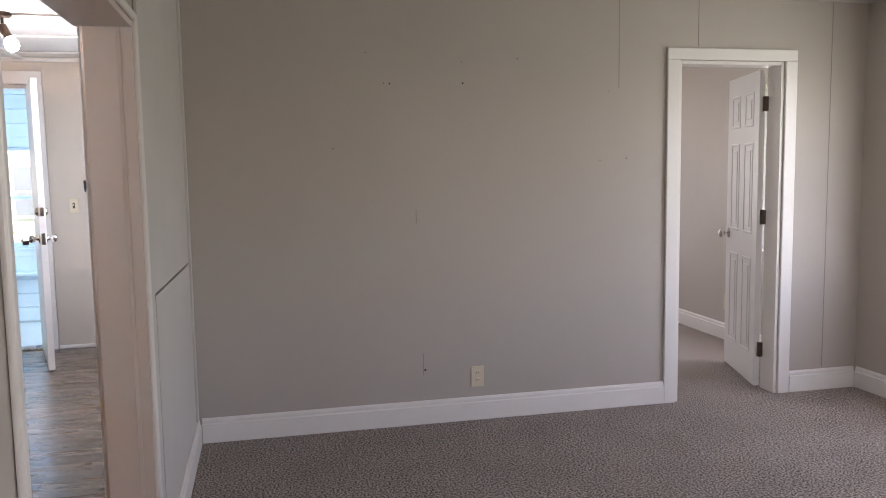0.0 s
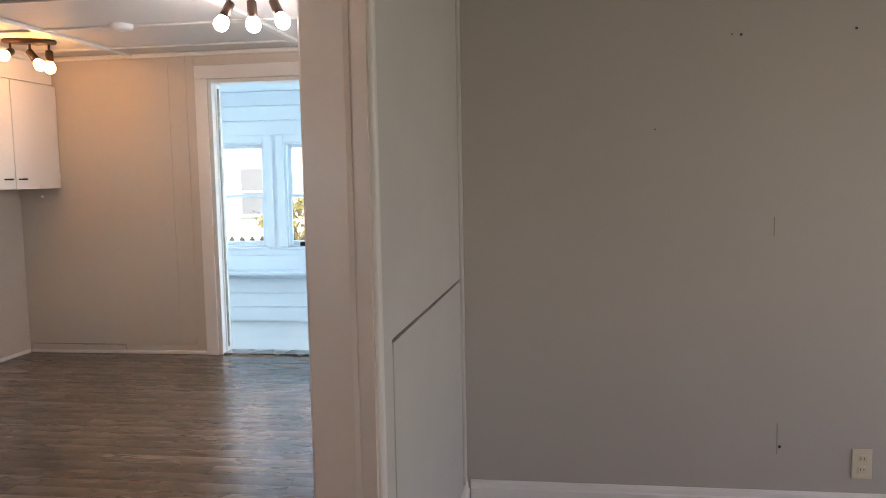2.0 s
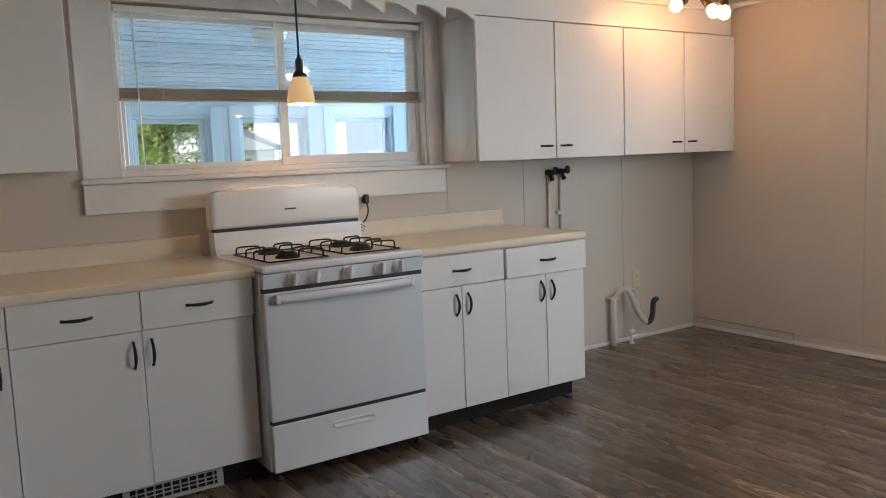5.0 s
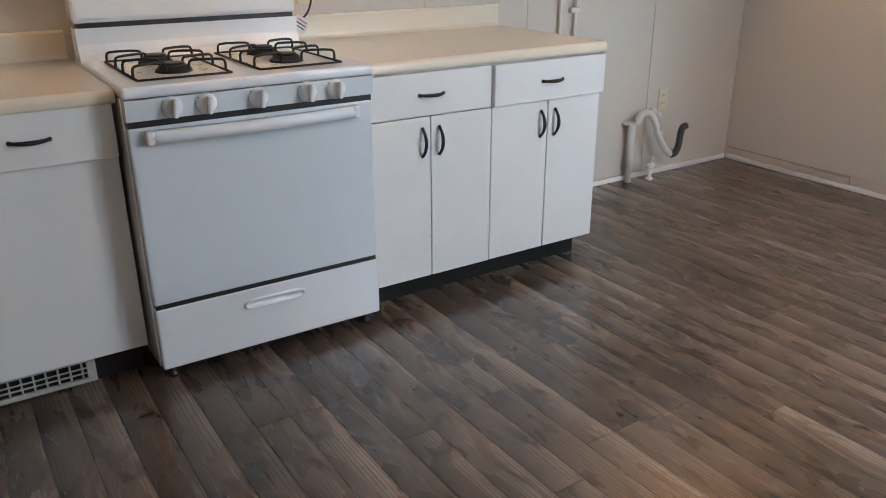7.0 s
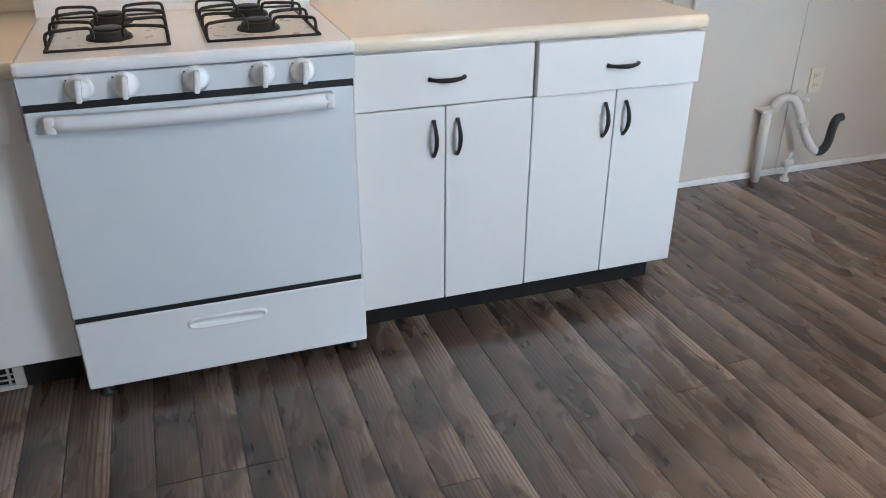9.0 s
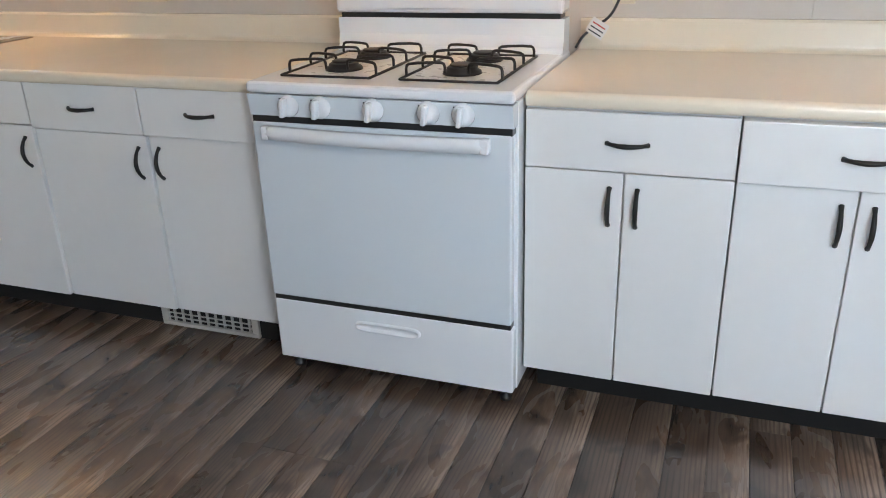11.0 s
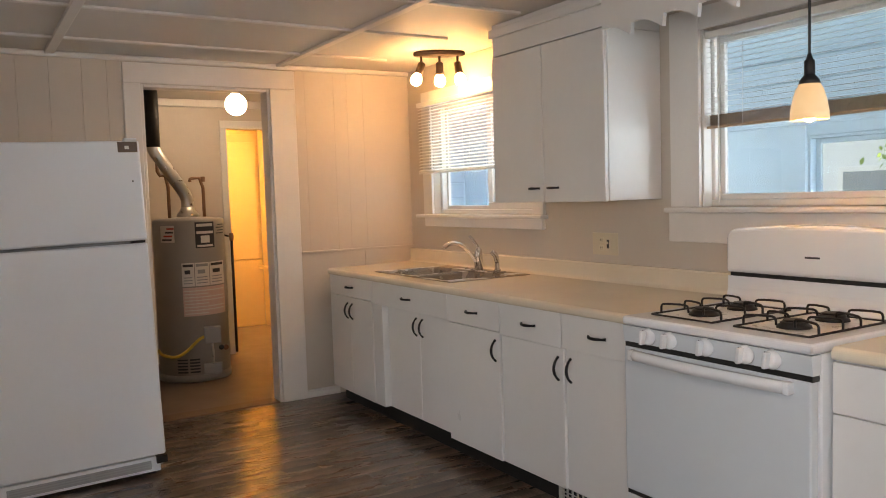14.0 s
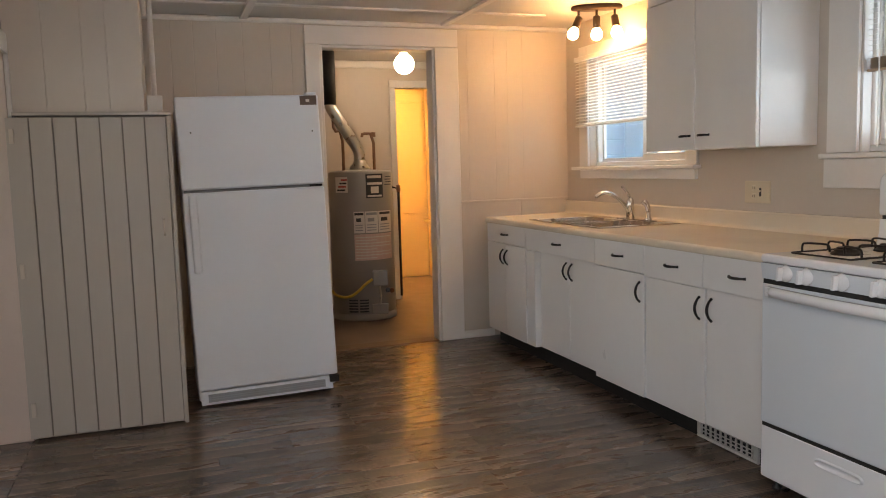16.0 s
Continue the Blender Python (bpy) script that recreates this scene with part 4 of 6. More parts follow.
for gx in (0.195, 0.555):
    gx0, gx1 = gx - 0.135, gx + 0.135
    part("burner_well", box(gx0 + 0.004, gx1 - 0.004, -0.725, -0.315, 0.9182, 0.9195, 0.0), M_WELL, stove, "white burner well with dark stains")
    bm = bmesh.new()
    for x in (gx0, gx1):
        tube([(x, -0.735, 0.921), (x, -0.31, 0.921)], 0.0042, 8, bm)
    for cy in (-0.625, -0.405):
        for dy in (-0.062, 0.062):
            for s in (-1, 1):
                x_out, x_in = gx + s * 0.135, gx + s * 0.034
                tube([(x_out, cy + dy, 0.921), (x_out, cy + dy, 0.949), (x_out - s * 0.012, cy + dy, 0.956), (x_in + s * 0.012, cy + dy * 0.62, 0.957), (x_in, cy + dy * 0.55, 0.951), (x_in, cy + dy * 0.5, 0.928)], 0.0042, 8, bm, 1)
    for y in (-0.735, -0.31):
        tube([(gx0, y, 0.921), (gx1, y, 0.921)], 0.0036, 8, bm)
    part("grate", bm, M_BLACK, stove, "black wire burner grate", True)
    for cy in (-0.612, -0.405):
        bn = part("burner", lathe([(0.055, 0), (0.052, 0.008), (0.043, 0.012), (0.043, 0.017), (0.036, 0.021), (0.004, 0.021)], (gx, cy, 0.9198), n=24), M_BLACK, stove, "dark gas burner head", True)
        part("burner_cap", lathe([(0.034, 0), (0.034, 0.004), (0.03, 0.006), (0.003, 0.006)], (gx, cy, 0.9411), n=20), M_BLACK, bn, "", True)

# ---- upper cabinets, soffit, valance ----
def upper_cabinet(x0, x1, z0, z1, cuts, sides, label):
    cab = thing("wall_cabinet", ((x0 + x1) / 2, -0.17, z0), label, "cabinet", "wall cabinets")
    part("body", box(x0, x1, -0.338, -0.003, z0 + 0.003, z1, 0.002), M_CAB, cab)
    for (a, b), s in zip(zip(cuts, cuts[1:]), sides):
        d = part("door", box(a + 0.003, b - 0.003, -0.360, -0.340, z0, z1 - 0.006, 0.004), M_CAB, cab)
        hx = b - 0.075 if s == "r" else a + 0.075
        bow_handle(d, (hx, -0.360, z0 + 0.072), (1, 0, 0), 0.09, 0.022)
        for hz in (z0 + 0.09, z1 - 0.10):
            part("hinge", tube([((a + 0.004) if s == "r" else (b - 0.004), -0.361, hz - 0.02), ((a + 0.004) if s == "r" else (b - 0.004), -0.361, hz + 0.02)], 0.003, 6), M_CAB, d)
    return cab


upper_cabinet(1.432, 2.556, 1.297, 2.075, [1.432, 1.996, 2.556], "rl", "white painted wall cabinet with two flat doors")
upper_cabinet(2.558, 3.636, 1.297, 2.075, [2.558, 3.118, 3.636], "rl", "white painted wall cabinet in the room corner")
upper_cabinet(-1.452, -0.572, 1.328, 2.118, [-1.452, -1.022, -0.572], "rl", "white painted wall cabinet between two windows")
board("soffit_east", 1.434, XE - 0.032, -0.350, -0.003, 2.077, ZC - 0.001, M_CAB, "white boarded soffit over the wall cabinets")
board("soffit_west", -1.452, -0.572, -0.350, -0.003, 2.120, ZC - 0.001, M_CAB, "white boarded soffit over the wall cabinet")
board("soffit_strip_east", 1.434, XE - 0.035, -0.372, -0.351, 2.225, 2.262, M_CAB, "white strip under the ceiling", 0.006)
board("soffit_strip_west", -1.46, -0.572, -0.372, -0.351, 2.215, 2.262, M_CAB, "white strip under the ceiling", 0.006)
# scalloped valance over the stove window
vx0, vx1, nsc = -0.568, 1.430, 11
outline = [(vx0, ZC - 0.002)]
step = (vx1 - vx0) / nsc
for k in range(nsc):
    for j in range(9):
        u = j / 8
        outline.append((vx0 + step * (k + u * 0.93), 2.098 - 0.050 * u ** 1.5 + 0.010 * math.sin(math.pi * u)))
    outline.append((vx0 + step * (k + 0.96), 2.046))
outline += [(vx1, 2.05), (vx1, ZC - 0.002)]
solid("valance", prism(outline, -0.372, -0.352), M_CAB, "white scalloped wooden valance over the stove window", "valance")


# ---- windows of the kitchen ----
def pane(parent, x0, x1, y, z0, z1):
    ob = part("pane", box(x0, x1, y - 0.002, y + 0.002, z0, z1), M_GLASS, parent)
    ob.visible_shadow = False
    return ob


def slider(name, hole, split, label, upright=False):
    x0, x1, z0, z1 = hole
    w = thing(name, ((x0 + x1) / 2, 0.08, z0), label, "window", kind="structure")
    fr = bmesh.new()
    for a in ((x0 + 0.002, x1 - 0.002, 0.05, 0.125, z0 + 0.002, z0 + 0.03), (x0 + 0.002, x1 - 0.002, 0.05, 0.125, z1 - 0.03, z1 - 0.002), (x0 + 0.002, x0 + 0.03, 0.05, 0.125, z0 + 0.031, z1 - 0.031), (x1 - 0.03, x1 - 0.002, 0.05, 0.125, z0 + 0.031, z1 - 0.031)):
        box(*a, 0.003, fr, segments=1)
    part("window_frame", fr, M_TRIM, w)
    for a, b, y in ((x0 + 0.031, split + 0.018, 0.098), (split - 0.022, x1 - 0.031, 0.068)):
        sash = bmesh.new()
        s = 0.026 if y > 0.09 else 0.046
        for q in ((a, b, z0 + 0.031, z0 + 0.031 + s), (a, b, z1 - 0.031 - s, z1 - 0.031), (a, a + s, z0 + 0.032 + s, z1 - 0.032 - s), (b - s, b, z0 + 0.032 + s, z1 - 0.032 - s)):
            box(q[0], q[1], y - 0.013, y + 0.013, q[2], q[3], 0.003, sash, segments=1)
        so = part("sash", sash, M_TRIM, w)
        pane(so, a + s - 0.004, b - s + 0.004, y, z0 + 0.031 + s - 0.004, z1 - 0.027 - s)
    part("window_sill", box(x0 - 0.185, x1 + 0.125, -0.055, 0.049, z0 - 0.024, z0 - 0.001, 0.006), M_TRIM, w)
    return w


slider("window_1", W1, 0.50, "white sliding window over the stove")
slider("window_2", W2, -2.09, "white sliding window over the sink")
wc = thing("window_casing_1", (0.5, 0, 1.1), "white painted casing round the stove window", "window frame", kind="structure")
part("side_casing", box(-0.50, -0.331, -0.020, -0.001, 1.291, 2.18, 0.003), M_TRIM, wc)
part("side_casing", box(1.331, 1.43, -0.020, -0.001, 1.291, 2.18, 0.003), M_TRIM, wc)
part("head_casing", box(-0.329, 1.329, -0.020, -0.001, 2.081, 2.18, 0.003), M_TRIM, wc)
part("apron", box(-0.505, 1.432, -0.030, -0.001, 1.130, 1.265, 0.004), M_TRIM, wc)
part("reveal", box(-0.329, -0.318, -0.001, 0.049, 1.291, 2.079, 0.001, box(1.318, 1.329, -0.001, 0.049, 1.291, 2.079, 0.001)), M_TRIM, wc)
wc = thing("window_casing_2", (-2.13, 0, 1.1), "white painted casing round the sink window", "window frame", kind="structure")
part("side_casing", box(-2.82, -2.701, -0.020, -0.001, 1.251, 2.11, 0.003), M_TRIM, wc)
part("side_casing", box(-1.559, -1.455, -0.020, -0.001, 1.251, 2.11, 0.003), M_TRIM, wc)
part("head_casing", box(-2.699, -1.561, -0.020, -0.001, 2.021, 2.11, 0.003), M_TRIM, wc)
part("apron", box(-2.80, -1.46, -0.026, -0.001, 1.165, 1.225, 0.003), M_TRIM, wc)


def blind(name, x0, x1, y, top, bottom, pitch, rail, label, tilt, stack):
    b = thing(name, ((x0 + x1) / 2, y, bottom), label, "blind", "window blinds")
    part("head_rail", box(x0, x1, y - 0.018, y + 0.018, top - 0.03, top, 0.003), M_BLIND, b)
    z, me = top - 0.045, None
    while z > bottom + stack:
        if me is None:
            bm = bmesh.new()
            prof = [(-0.012, -0.0004), (-0.006, 0.0007), (0.0, 0.0011), (0.006, 0.0007), (0.012, -0.0004)]
            lo = [[bm.verts.new((x, p, q)) for p, q in prof] for x in (x0 + 0.004, x1 - 0.004)]
            hi = [[bm.verts.new((x, p, q + 0.0008)) for p, q in prof] for x in (x0 + 0.004, x1 - 0.004)]
            for r in (lo, hi):
                for k in range(4):
                    bm.faces.new((r[0][k], r[0][k + 1], r[1][k + 1], r[1][k]))
            bm.faces.new((lo[0][0], lo[1][0], hi[1][0], hi[0][0]))
            bm.faces.new((lo[0][4], lo[1][4], hi[1][4], hi[0][4]))
            bmesh.ops.recalc_face_normals(bm, faces=bm.faces[:])
            me = mesh_of("slat", bm, M_BLIND)
        s = new("slat", me)
        s.parent = b
        s.matrix_parent_inverse = WORLD_OF[b.name].inverted()
        s.matrix_basis = pose(0, y, z, tilt)
        z -= pitch
    stacked = me.copy()
    stacked.materials[0] = rail
    for k in range(int(stack / 0.0035)):
        zz = bottom + 0.012 + k * 0.0035
        s = new("slat", stacked)
        s.parent = b
        s.matrix_parent_inverse = WORLD_OF[b.name].inverted()
        s.matrix_basis = pose(0.0015 * math.sin(k * 2.1), y + 0.001 * math.sin(k * 1.3), zz, 0)
    part("bottom_rail", box(x0 + 0.002, x1 - 0.002, y - 0.014, y + 0.014, bottom, bottom + 0.011, 0.003), rail, b)
    for u in (0.12, 0.5, 0.88):
        x = x0 + (x1 - x0) * u
        part("ladder_cord", tube([(x, y - 0.014, top - 0.03), (x, y - 0.014, bottom + 0.01)], 0.0011, 5), M_BLIND, b)
    return b


blind("window_blind", -0.312, 1.312, 0.020, 2.068, 1.640, 0.0225, M_BLINDWOOD, "raised aluminium mini blind over the stove window", 9, 0.050)
blind("window_blind", -2.815, -1.475, -0.045, 2.035, 1.535, 0.0215, M_BLIND, "lowered aluminium mini blind over the sink window", 28, 0.012)
wand = solid("blind_wand", tube([(-0.235, -0.004, 2.04), (-0.23, -0.010, 1.31)], 0.0035, 6), M_BLIND, "thin clear tilt wand of the window blind", "blind wand")

# ---- lamps ----
def track_lamp(x, y, heads, turn, label, bulb):
    """An oval bronze ceiling plate with three small swivel heads."""
    la = thing("ceiling_lamp", (x, y, ZC), label, "ceiling lamp", "ceiling lamps")
    rot = about(x, y, 0, 0, 0, turn)
    bm = lathe([(0.155, -0.03), (0.165, -0.024), (0.165, -0.008), (0.155, 0)], (x, y, ZC - 0.0005), n=40)
    for v in bm.verts:
        v.co.y = y + (v.co.y - y) * 0.36
    bmesh.ops.transform(bm, matrix=rot, verts=bm.verts)
    part("plate", bm, M_BRONZE, la, "", True)
    for dx, ax in zip((-0.115, 0.0, 0.115), heads):
        p = rot @ Vector((x + dx, y, ZC - 0.03))
        d = (rot.to_3x3() @ Vector(ax)).normalized()
        arm = part("arm", tube([p, p + Vector((0, 0, -0.05))], 0.008, 10), M_BRONZE, la)
        j = p + Vector((0, 0, -0.055))
        so = part("socket", lathe([(0.012, -0.02), (0.024, -0.012), (0.025, 0.045), (0.027, 0.06), (0.022, 0.06)], j, d, 18), M_BRONZE, la, "", True)
        part("bulb", lathe([(0.016, 0.0), (0.030, 0.018), (0.037, 0.042), (0.033, 0.062), (0.018, 0.077), (0.002, 0.081)], j + d * 0.058, d, 18), bulb, so, "lit bulb", True)
    return la


track_lamp(2.88, -0.70, [(0.0, 0.1, -1), (-0.55, 0.1, -0.83), (0.33, 0.97, -0.42)], 120, "bronze three-bulb ceiling lamp near the corner cabinet, lit", M_BULB)
track_lamp(-2.21, -0.225, [(-0.35, -0.15, -0.9), (0.0, 0.1, -1), (0.12, -0.2, -0.95)], 62, "bronze three-bulb ceiling lamp over the sink, lit", M_BULBSINK)
track_lamp(1.80, -2.67, [(-0.4, 0.0, -0.9), (0.05, -0.25, -0.95), (0.45, 0.0, -0.85)], 90, "bronze three-bulb ceiling lamp near the porch door, lit", M_BULBDAY)
pend = thing("pendant_lamp", (0.424, -0.335, 1.6), "small amber glass pendant lamp over the stove, lit", "pendant lamp")
part("cord", tube([(0.424, -0.335, ZC - 0.001), (0.424, -0.335, 1.82)], 0.005, 8), M_BLACKPLASTIC, pend)
part("socket", lathe([(0.012, 0.0), (0.018, 0.005), (0.018, 0.05), (0.012, 0.055), (0.006, 0.075)], (0.424, -0.335, 1.755), n=18), M_BLACKPLASTIC, pend, "", True)
part("shade_cap", lathe([(0.036, -0.03), (0.032, -0.015), (0.018, 0.002), (0.012, 0.01)], (0.424, -0.335, 1.755), n=20), M_BLACKPLASTIC, pend, "", True)
bm = bmesh.new()
prof = [(0.034, 1.727), (0.046, 1.705), (0.056, 1.67), (0.063, 1.63), (0.064, 1.602), (0.060, 1.602), (0.059, 1.63), (0.052, 1.67), (0.042, 1.705), (0.031, 1.725)]
rings = [[bm.verts.new((0.424 + r * math.cos(2 * math.pi * k / 28), -0.335 + r * math.sin(2 * math.pi * k / 28), z)) for k in range(28)] for r, z in prof]
for a, b in zip(rings, rings[1:]):
    for k in range(28):
        bm.faces.new((a[k], a[(k + 1) % 28], b[(k + 1) % 28], b[k]))
bmesh.ops.recalc_face_normals(bm, faces=bm.faces[:])
part("shade", bm, M_SHADE, pend, "amber frosted glass shade", True)
part("bulb", lathe([(0.01, 0.0), (0.02, -0.02), (0.027, -0.05), (0.022, -0.072), (0.003, -0.082)], (0.424, -0.335, 1.676), n=18), M_BULBSINK, pend, "lit bulb", True)
globe = thing("globe_lamp", (-4.09, -0.965, 2.29), "round opal globe ceiling lamp in the utility room, lit", "ceiling lamp")
part("base", lathe([(0.035, -0.075), (0.045, -0.03), (0.06, -0.015), (0.06, 0)], (-4.09, -0.965, 2.2895), n=24), M_CHROME, globe, "", True)
bm = bmesh.new()
bmesh.ops.create_uvsphere(bm, u_segments=28, v_segments=16, radius=0.084, matrix=Matrix.Translation((-4.09, -0.965, 2.145)))
part("globe", bm, M_GLOBE, globe, "glowing white globe", True)
# lamp kept out of sight, added for the back room's yellow light
yl = solid("disc_lamp", lathe([(0.13, 0), (0.14, 0.015), (0.12, 0.045), (0.01, 0.055)], (-5.75, -0.80, 2.288), (0, 0, -1)), M_YLAMP, "unseen ceiling lamp added to light the back room warm yellow", "ceiling lamp", smooth=True)
sm = thing("smoke_detector", (2.55, -1.55, ZC), "round white smoke detector on the ceiling", "smoke detector")
part("housing", lathe([(0.068, 0), (0.068, 0.012), (0.06, 0.03), (0.04, 0.036), (0.002, 0.036)], (2.55, -1.55, ZC - 0.0005), (0, 0, -1), 28), M_CAB, sm, "", True)
part("vent_ring", lathe([(0.061, 0.0), (0.063, 0.004), (0.061, 0.008)], (2.55, -1.55, ZC - 0.014), (0, 0, -1), 28), M_GROOVE, sm, "dark vent ring", True)


# ---- outlets, switches ----
def outlet(at, face, label, name="wall_outlet", switch=False, gang=1, cat="outlet"):
    """A cover plate with two receptacles or a toggle; face: 'n' faces -y, 'w' faces -x, 'e' faces +x."""
    ob = thing(name, at, label, cat, "outlets and switches")
    m = Matrix.Translation(at) @ {"n": pose(0, 0, 0), "w": pose(0, 0, 0, 0, 0, -90), "e": pose(0, 0, 0, 0, 0, 90), "s": pose(0, 0, 0, 0, 0, 180)}[face]
    w = 0.036 * gang + 0.022 * (gang - 1)
    part("cover_plate", box(-w, w, -0.007, -0.0005, -0.058, 0.058, 0.003, turn=m), M_IVORY, ob)
    for g in range(gang):
        cx = (g - (gang - 1) / 2) * 0.046
        if switch and g == gang - 1:
            part("switch_slot", box(cx - 0.008, cx + 0.008, -0.0085, -0.007, -0.022, 0.022, 0.001, turn=m), M_BLACKPLASTIC, ob, "dark switch slot")
            part("toggle", box(cx - 0.004, cx + 0.004, -0.018, -0.008, 0.0, 0.012, 0.001, turn=m), M_IVORY, ob)
        else:
            for dz in (-0.021, 0.021):
                rc = part("receptacle", box(cx - 0.015, cx + 0.015, -0.010, -0.0068, dz - 0.014, dz + 0.014, 0.003, turn=m), M_IVORY, ob)
                for sx in (-0.006, 0.006):
                    part("slot", box(cx + sx - 0.0012, cx + sx + 0.0012, -0.0107, -0.0098, dz - 0.004, dz + 0.006, 0, turn=m), M_INK, rc, "dark slot")
    return ob


outlet((XG - 0.0005, -5.277, 0.244), "w", "ivory wall outlet low on the grey wall")
outlet((3.023, -0.006, 0.431), "n", "ivory wall outlet above the drain pipe")
outlet((-0.965, -0.001, 1.10), "n", "ivory outlet and switch plate over the counter", "switch_plate", True, 2, "switch")
outlet((0.90, -0.001, 1.10), "n", "ivory wall outlet beside the stove with a black plug")
outlet((XE - 0.007, -2.70, 1.143), "w", "ivory light switch beside the porch door", "light_switch", True, 1, "switch")
outlet((2.42, -7.709, 0.30), "s", "ivory wall outlet low on the bedroom wall")
cord = thing("power_cord", (0.90, -0.02, 1.11), "black stove power cord with a white tag", "cord")
part("plug", box(0.885, 0.915, -0.052, -0.0115, 1.095, 1.145, 0.008), M_BLACKPLASTIC, cord)
part("cable", tube([(0.90, -0.045, 1.10), (0.895, -0.075, 1.06), (0.87, -0.085, 1.01), (0.83, -0.085, 0.985), (0.79, -0.09, 0.955), (0.775, -0.10, 0.93), (0.772, -0.12, 0.92)], 0.0045, 8, None, 2), M_BLACKPLASTIC, cord, "", True)
tag = part("tag", box(0.805, 0.865, -0.1005, -0.0995, 0.955, 1.005, turn=about(0.83, -0.1, 0.98, 0, 32, 10)), M_PAPER, cord, "white paper tag with print")
for k in range(3):
    part("print", box(0.812, 0.858, -0.1016, -0.1008, 0.962 + 0.013 * k, 0.966 + 0.013 * k, turn=about(0.83, -0.1, 0.98, 0, 32, 10)), M_RED if k == 2 else M_INK, tag)

# ---- plumbing on the stove wall ----
hook = thing("washer_valves", (2.28, -0.03, 0.9), "two laundry hose valves with pipes on the wall", "valve")
for x, z in ((2.225, 1.205), (2.325, 1.21)):
    part("pipe", tube([(x, -0.018, 0.50), (x, -0.018, z)], 0.009, 10), M_PVC, hook, "painted supply pipe", True)
    v = part("valve_body", lathe([(0.016, -0.02), (0.019, 0.0), (0.016, 0.022), (0.012, 0.05)], (x, -0.02, z), (0, -1, 0), 14), M_BLACK, hook, "", True)
    part("wheel", lathe([(0.026, 0), (0.028, 0.006), (0.026, 0.012), (0.008, 0.014)], (x + 0.018, -0.062, z + 0.01), (0.3, -1, 0), 12), M_BLACK, v, "dark valve wheel", True)
    part("outlet_nozzle", lathe([(0.013, 0), (0.013, 0.035), (0.016, 0.037), (0.016, 0.05)], (x, -0.035, z - 0.005), (0.0, -0.5, -1), 12), M_BLACK, v, "", True)
part("clamp", box(2.285, 2.345, -0.032, -0.006, 0.935, 0.960, 0.004), M_PVC, hook)
drain = thing("drain_trap", (2.75, -0.05, 0), "painted drain pipe with a grey trap hose", "drain pipe")
part("standpipe", tube([(2.757, -0.045, 0.0), (2.757, -0.045, 0.325)], 0.021, 14), M_PVC, drain, "", True)
part("cap_strap", box(2.715, 2.80, -0.07, -0.006, 0.322, 0.335, 0.004), M_PVC, drain)
part("trap", tube([(2.785, -0.05, 0.335), (2.81, -0.06, 0.385), (2.855, -0.08, 0.385), (2.885, -0.095, 0.33), (2.91, -0.11, 0.245), (2.945, -0.13, 0.175), (2.98, -0.14, 0.145)], 0.019, 12, None, 2), M_PVC, drain, "", True)
part("trap_nut", lathe([(0.027, -0.016), (0.027, 0.016)], (2.905, -0.106, 0.272), (0.35, -0.15, -0.9), 8), M_PVC, drain)
part("rubber_end", tube([(2.98, -0.14, 0.145), (3.005, -0.15, 0.148), (3.025, -0.155, 0.19), (3.027, -0.155, 0.255), (3.04, -0.155, 0.297), (3.068, -0.155, 0.30)], 0.019, 12, None, 2), M_BLACKPLASTIC, drain, "black rubber elbow", True)
part("wall_flange", lathe([(0.03, 0), (0.03, 0.01), (0.014, 0.012), (0.014, 0.06)], (2.945, -0.006, 0.36), (0, -1, 0), 14), M_PVC, drain, "", True)
stub = thing("gas_stub", (2.89, -0.08, 0), "short gas valve stub on the floor", "valve")
part("pipe", lathe([(0.02, 0), (0.02, 0.012), (0.010, 0.014), (0.010, 0.075)], (2.89, -0.085, 0.0), n=12), M_PVC, stub, "", True)
part("valve", lathe([(0.014, -0.03), (0.018, -0.02), (0.018, 0.02), (0.014, 0.03)], (2.89, -0.085, 0.082), (1, 0.3, 0), 12), M_PVC, stub, "", True)
part("lever", box(2.885, 2.895, -0.089, -0.081, 0.09, 0.135, 0.002, turn=about(2.89, -0.085, 0.09, 0, 18, 0)), M_PVC, stub)
solid("hook", lathe([(0.008, 0), (0.01, 0.006), (0.006, 0.02), (0.009, 0.03), (0.002, 0.032)], (XE - 0.007, -0.20, 1.235), (-1, 0, 0), 12), M_PVC, "small painted hook on the wall", "hook", smooth=True)

# ---- fridge ----
LEAN = about(-2.03, -2.43, 0.0, 1.2, -2.6, 0)
fridge = thing("refrigerator", (-2.40, -2.43, 0), "white top-freezer refrigerator, doors closed", "refrigerator")
FY0, FY1 = -2.822, -2.048
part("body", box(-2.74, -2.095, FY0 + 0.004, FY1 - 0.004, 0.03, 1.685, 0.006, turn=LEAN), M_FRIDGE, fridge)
M_SEAL = mat("grey_door_seal", (0.30, 0.31, 0.32), 0.5)
part("seal", box(-2.094, -2.082, FY0 + 0.012, FY1 - 0.012, 0.10, 1.68, 0.002, turn=LEAN), M_SEAL, fridge, "grey door seal")
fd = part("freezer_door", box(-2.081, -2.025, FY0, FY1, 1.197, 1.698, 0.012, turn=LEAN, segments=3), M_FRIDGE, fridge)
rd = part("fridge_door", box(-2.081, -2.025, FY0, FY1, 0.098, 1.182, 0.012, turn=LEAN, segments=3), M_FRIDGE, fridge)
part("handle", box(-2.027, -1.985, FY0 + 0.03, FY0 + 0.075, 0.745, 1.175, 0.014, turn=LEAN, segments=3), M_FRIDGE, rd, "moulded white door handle")
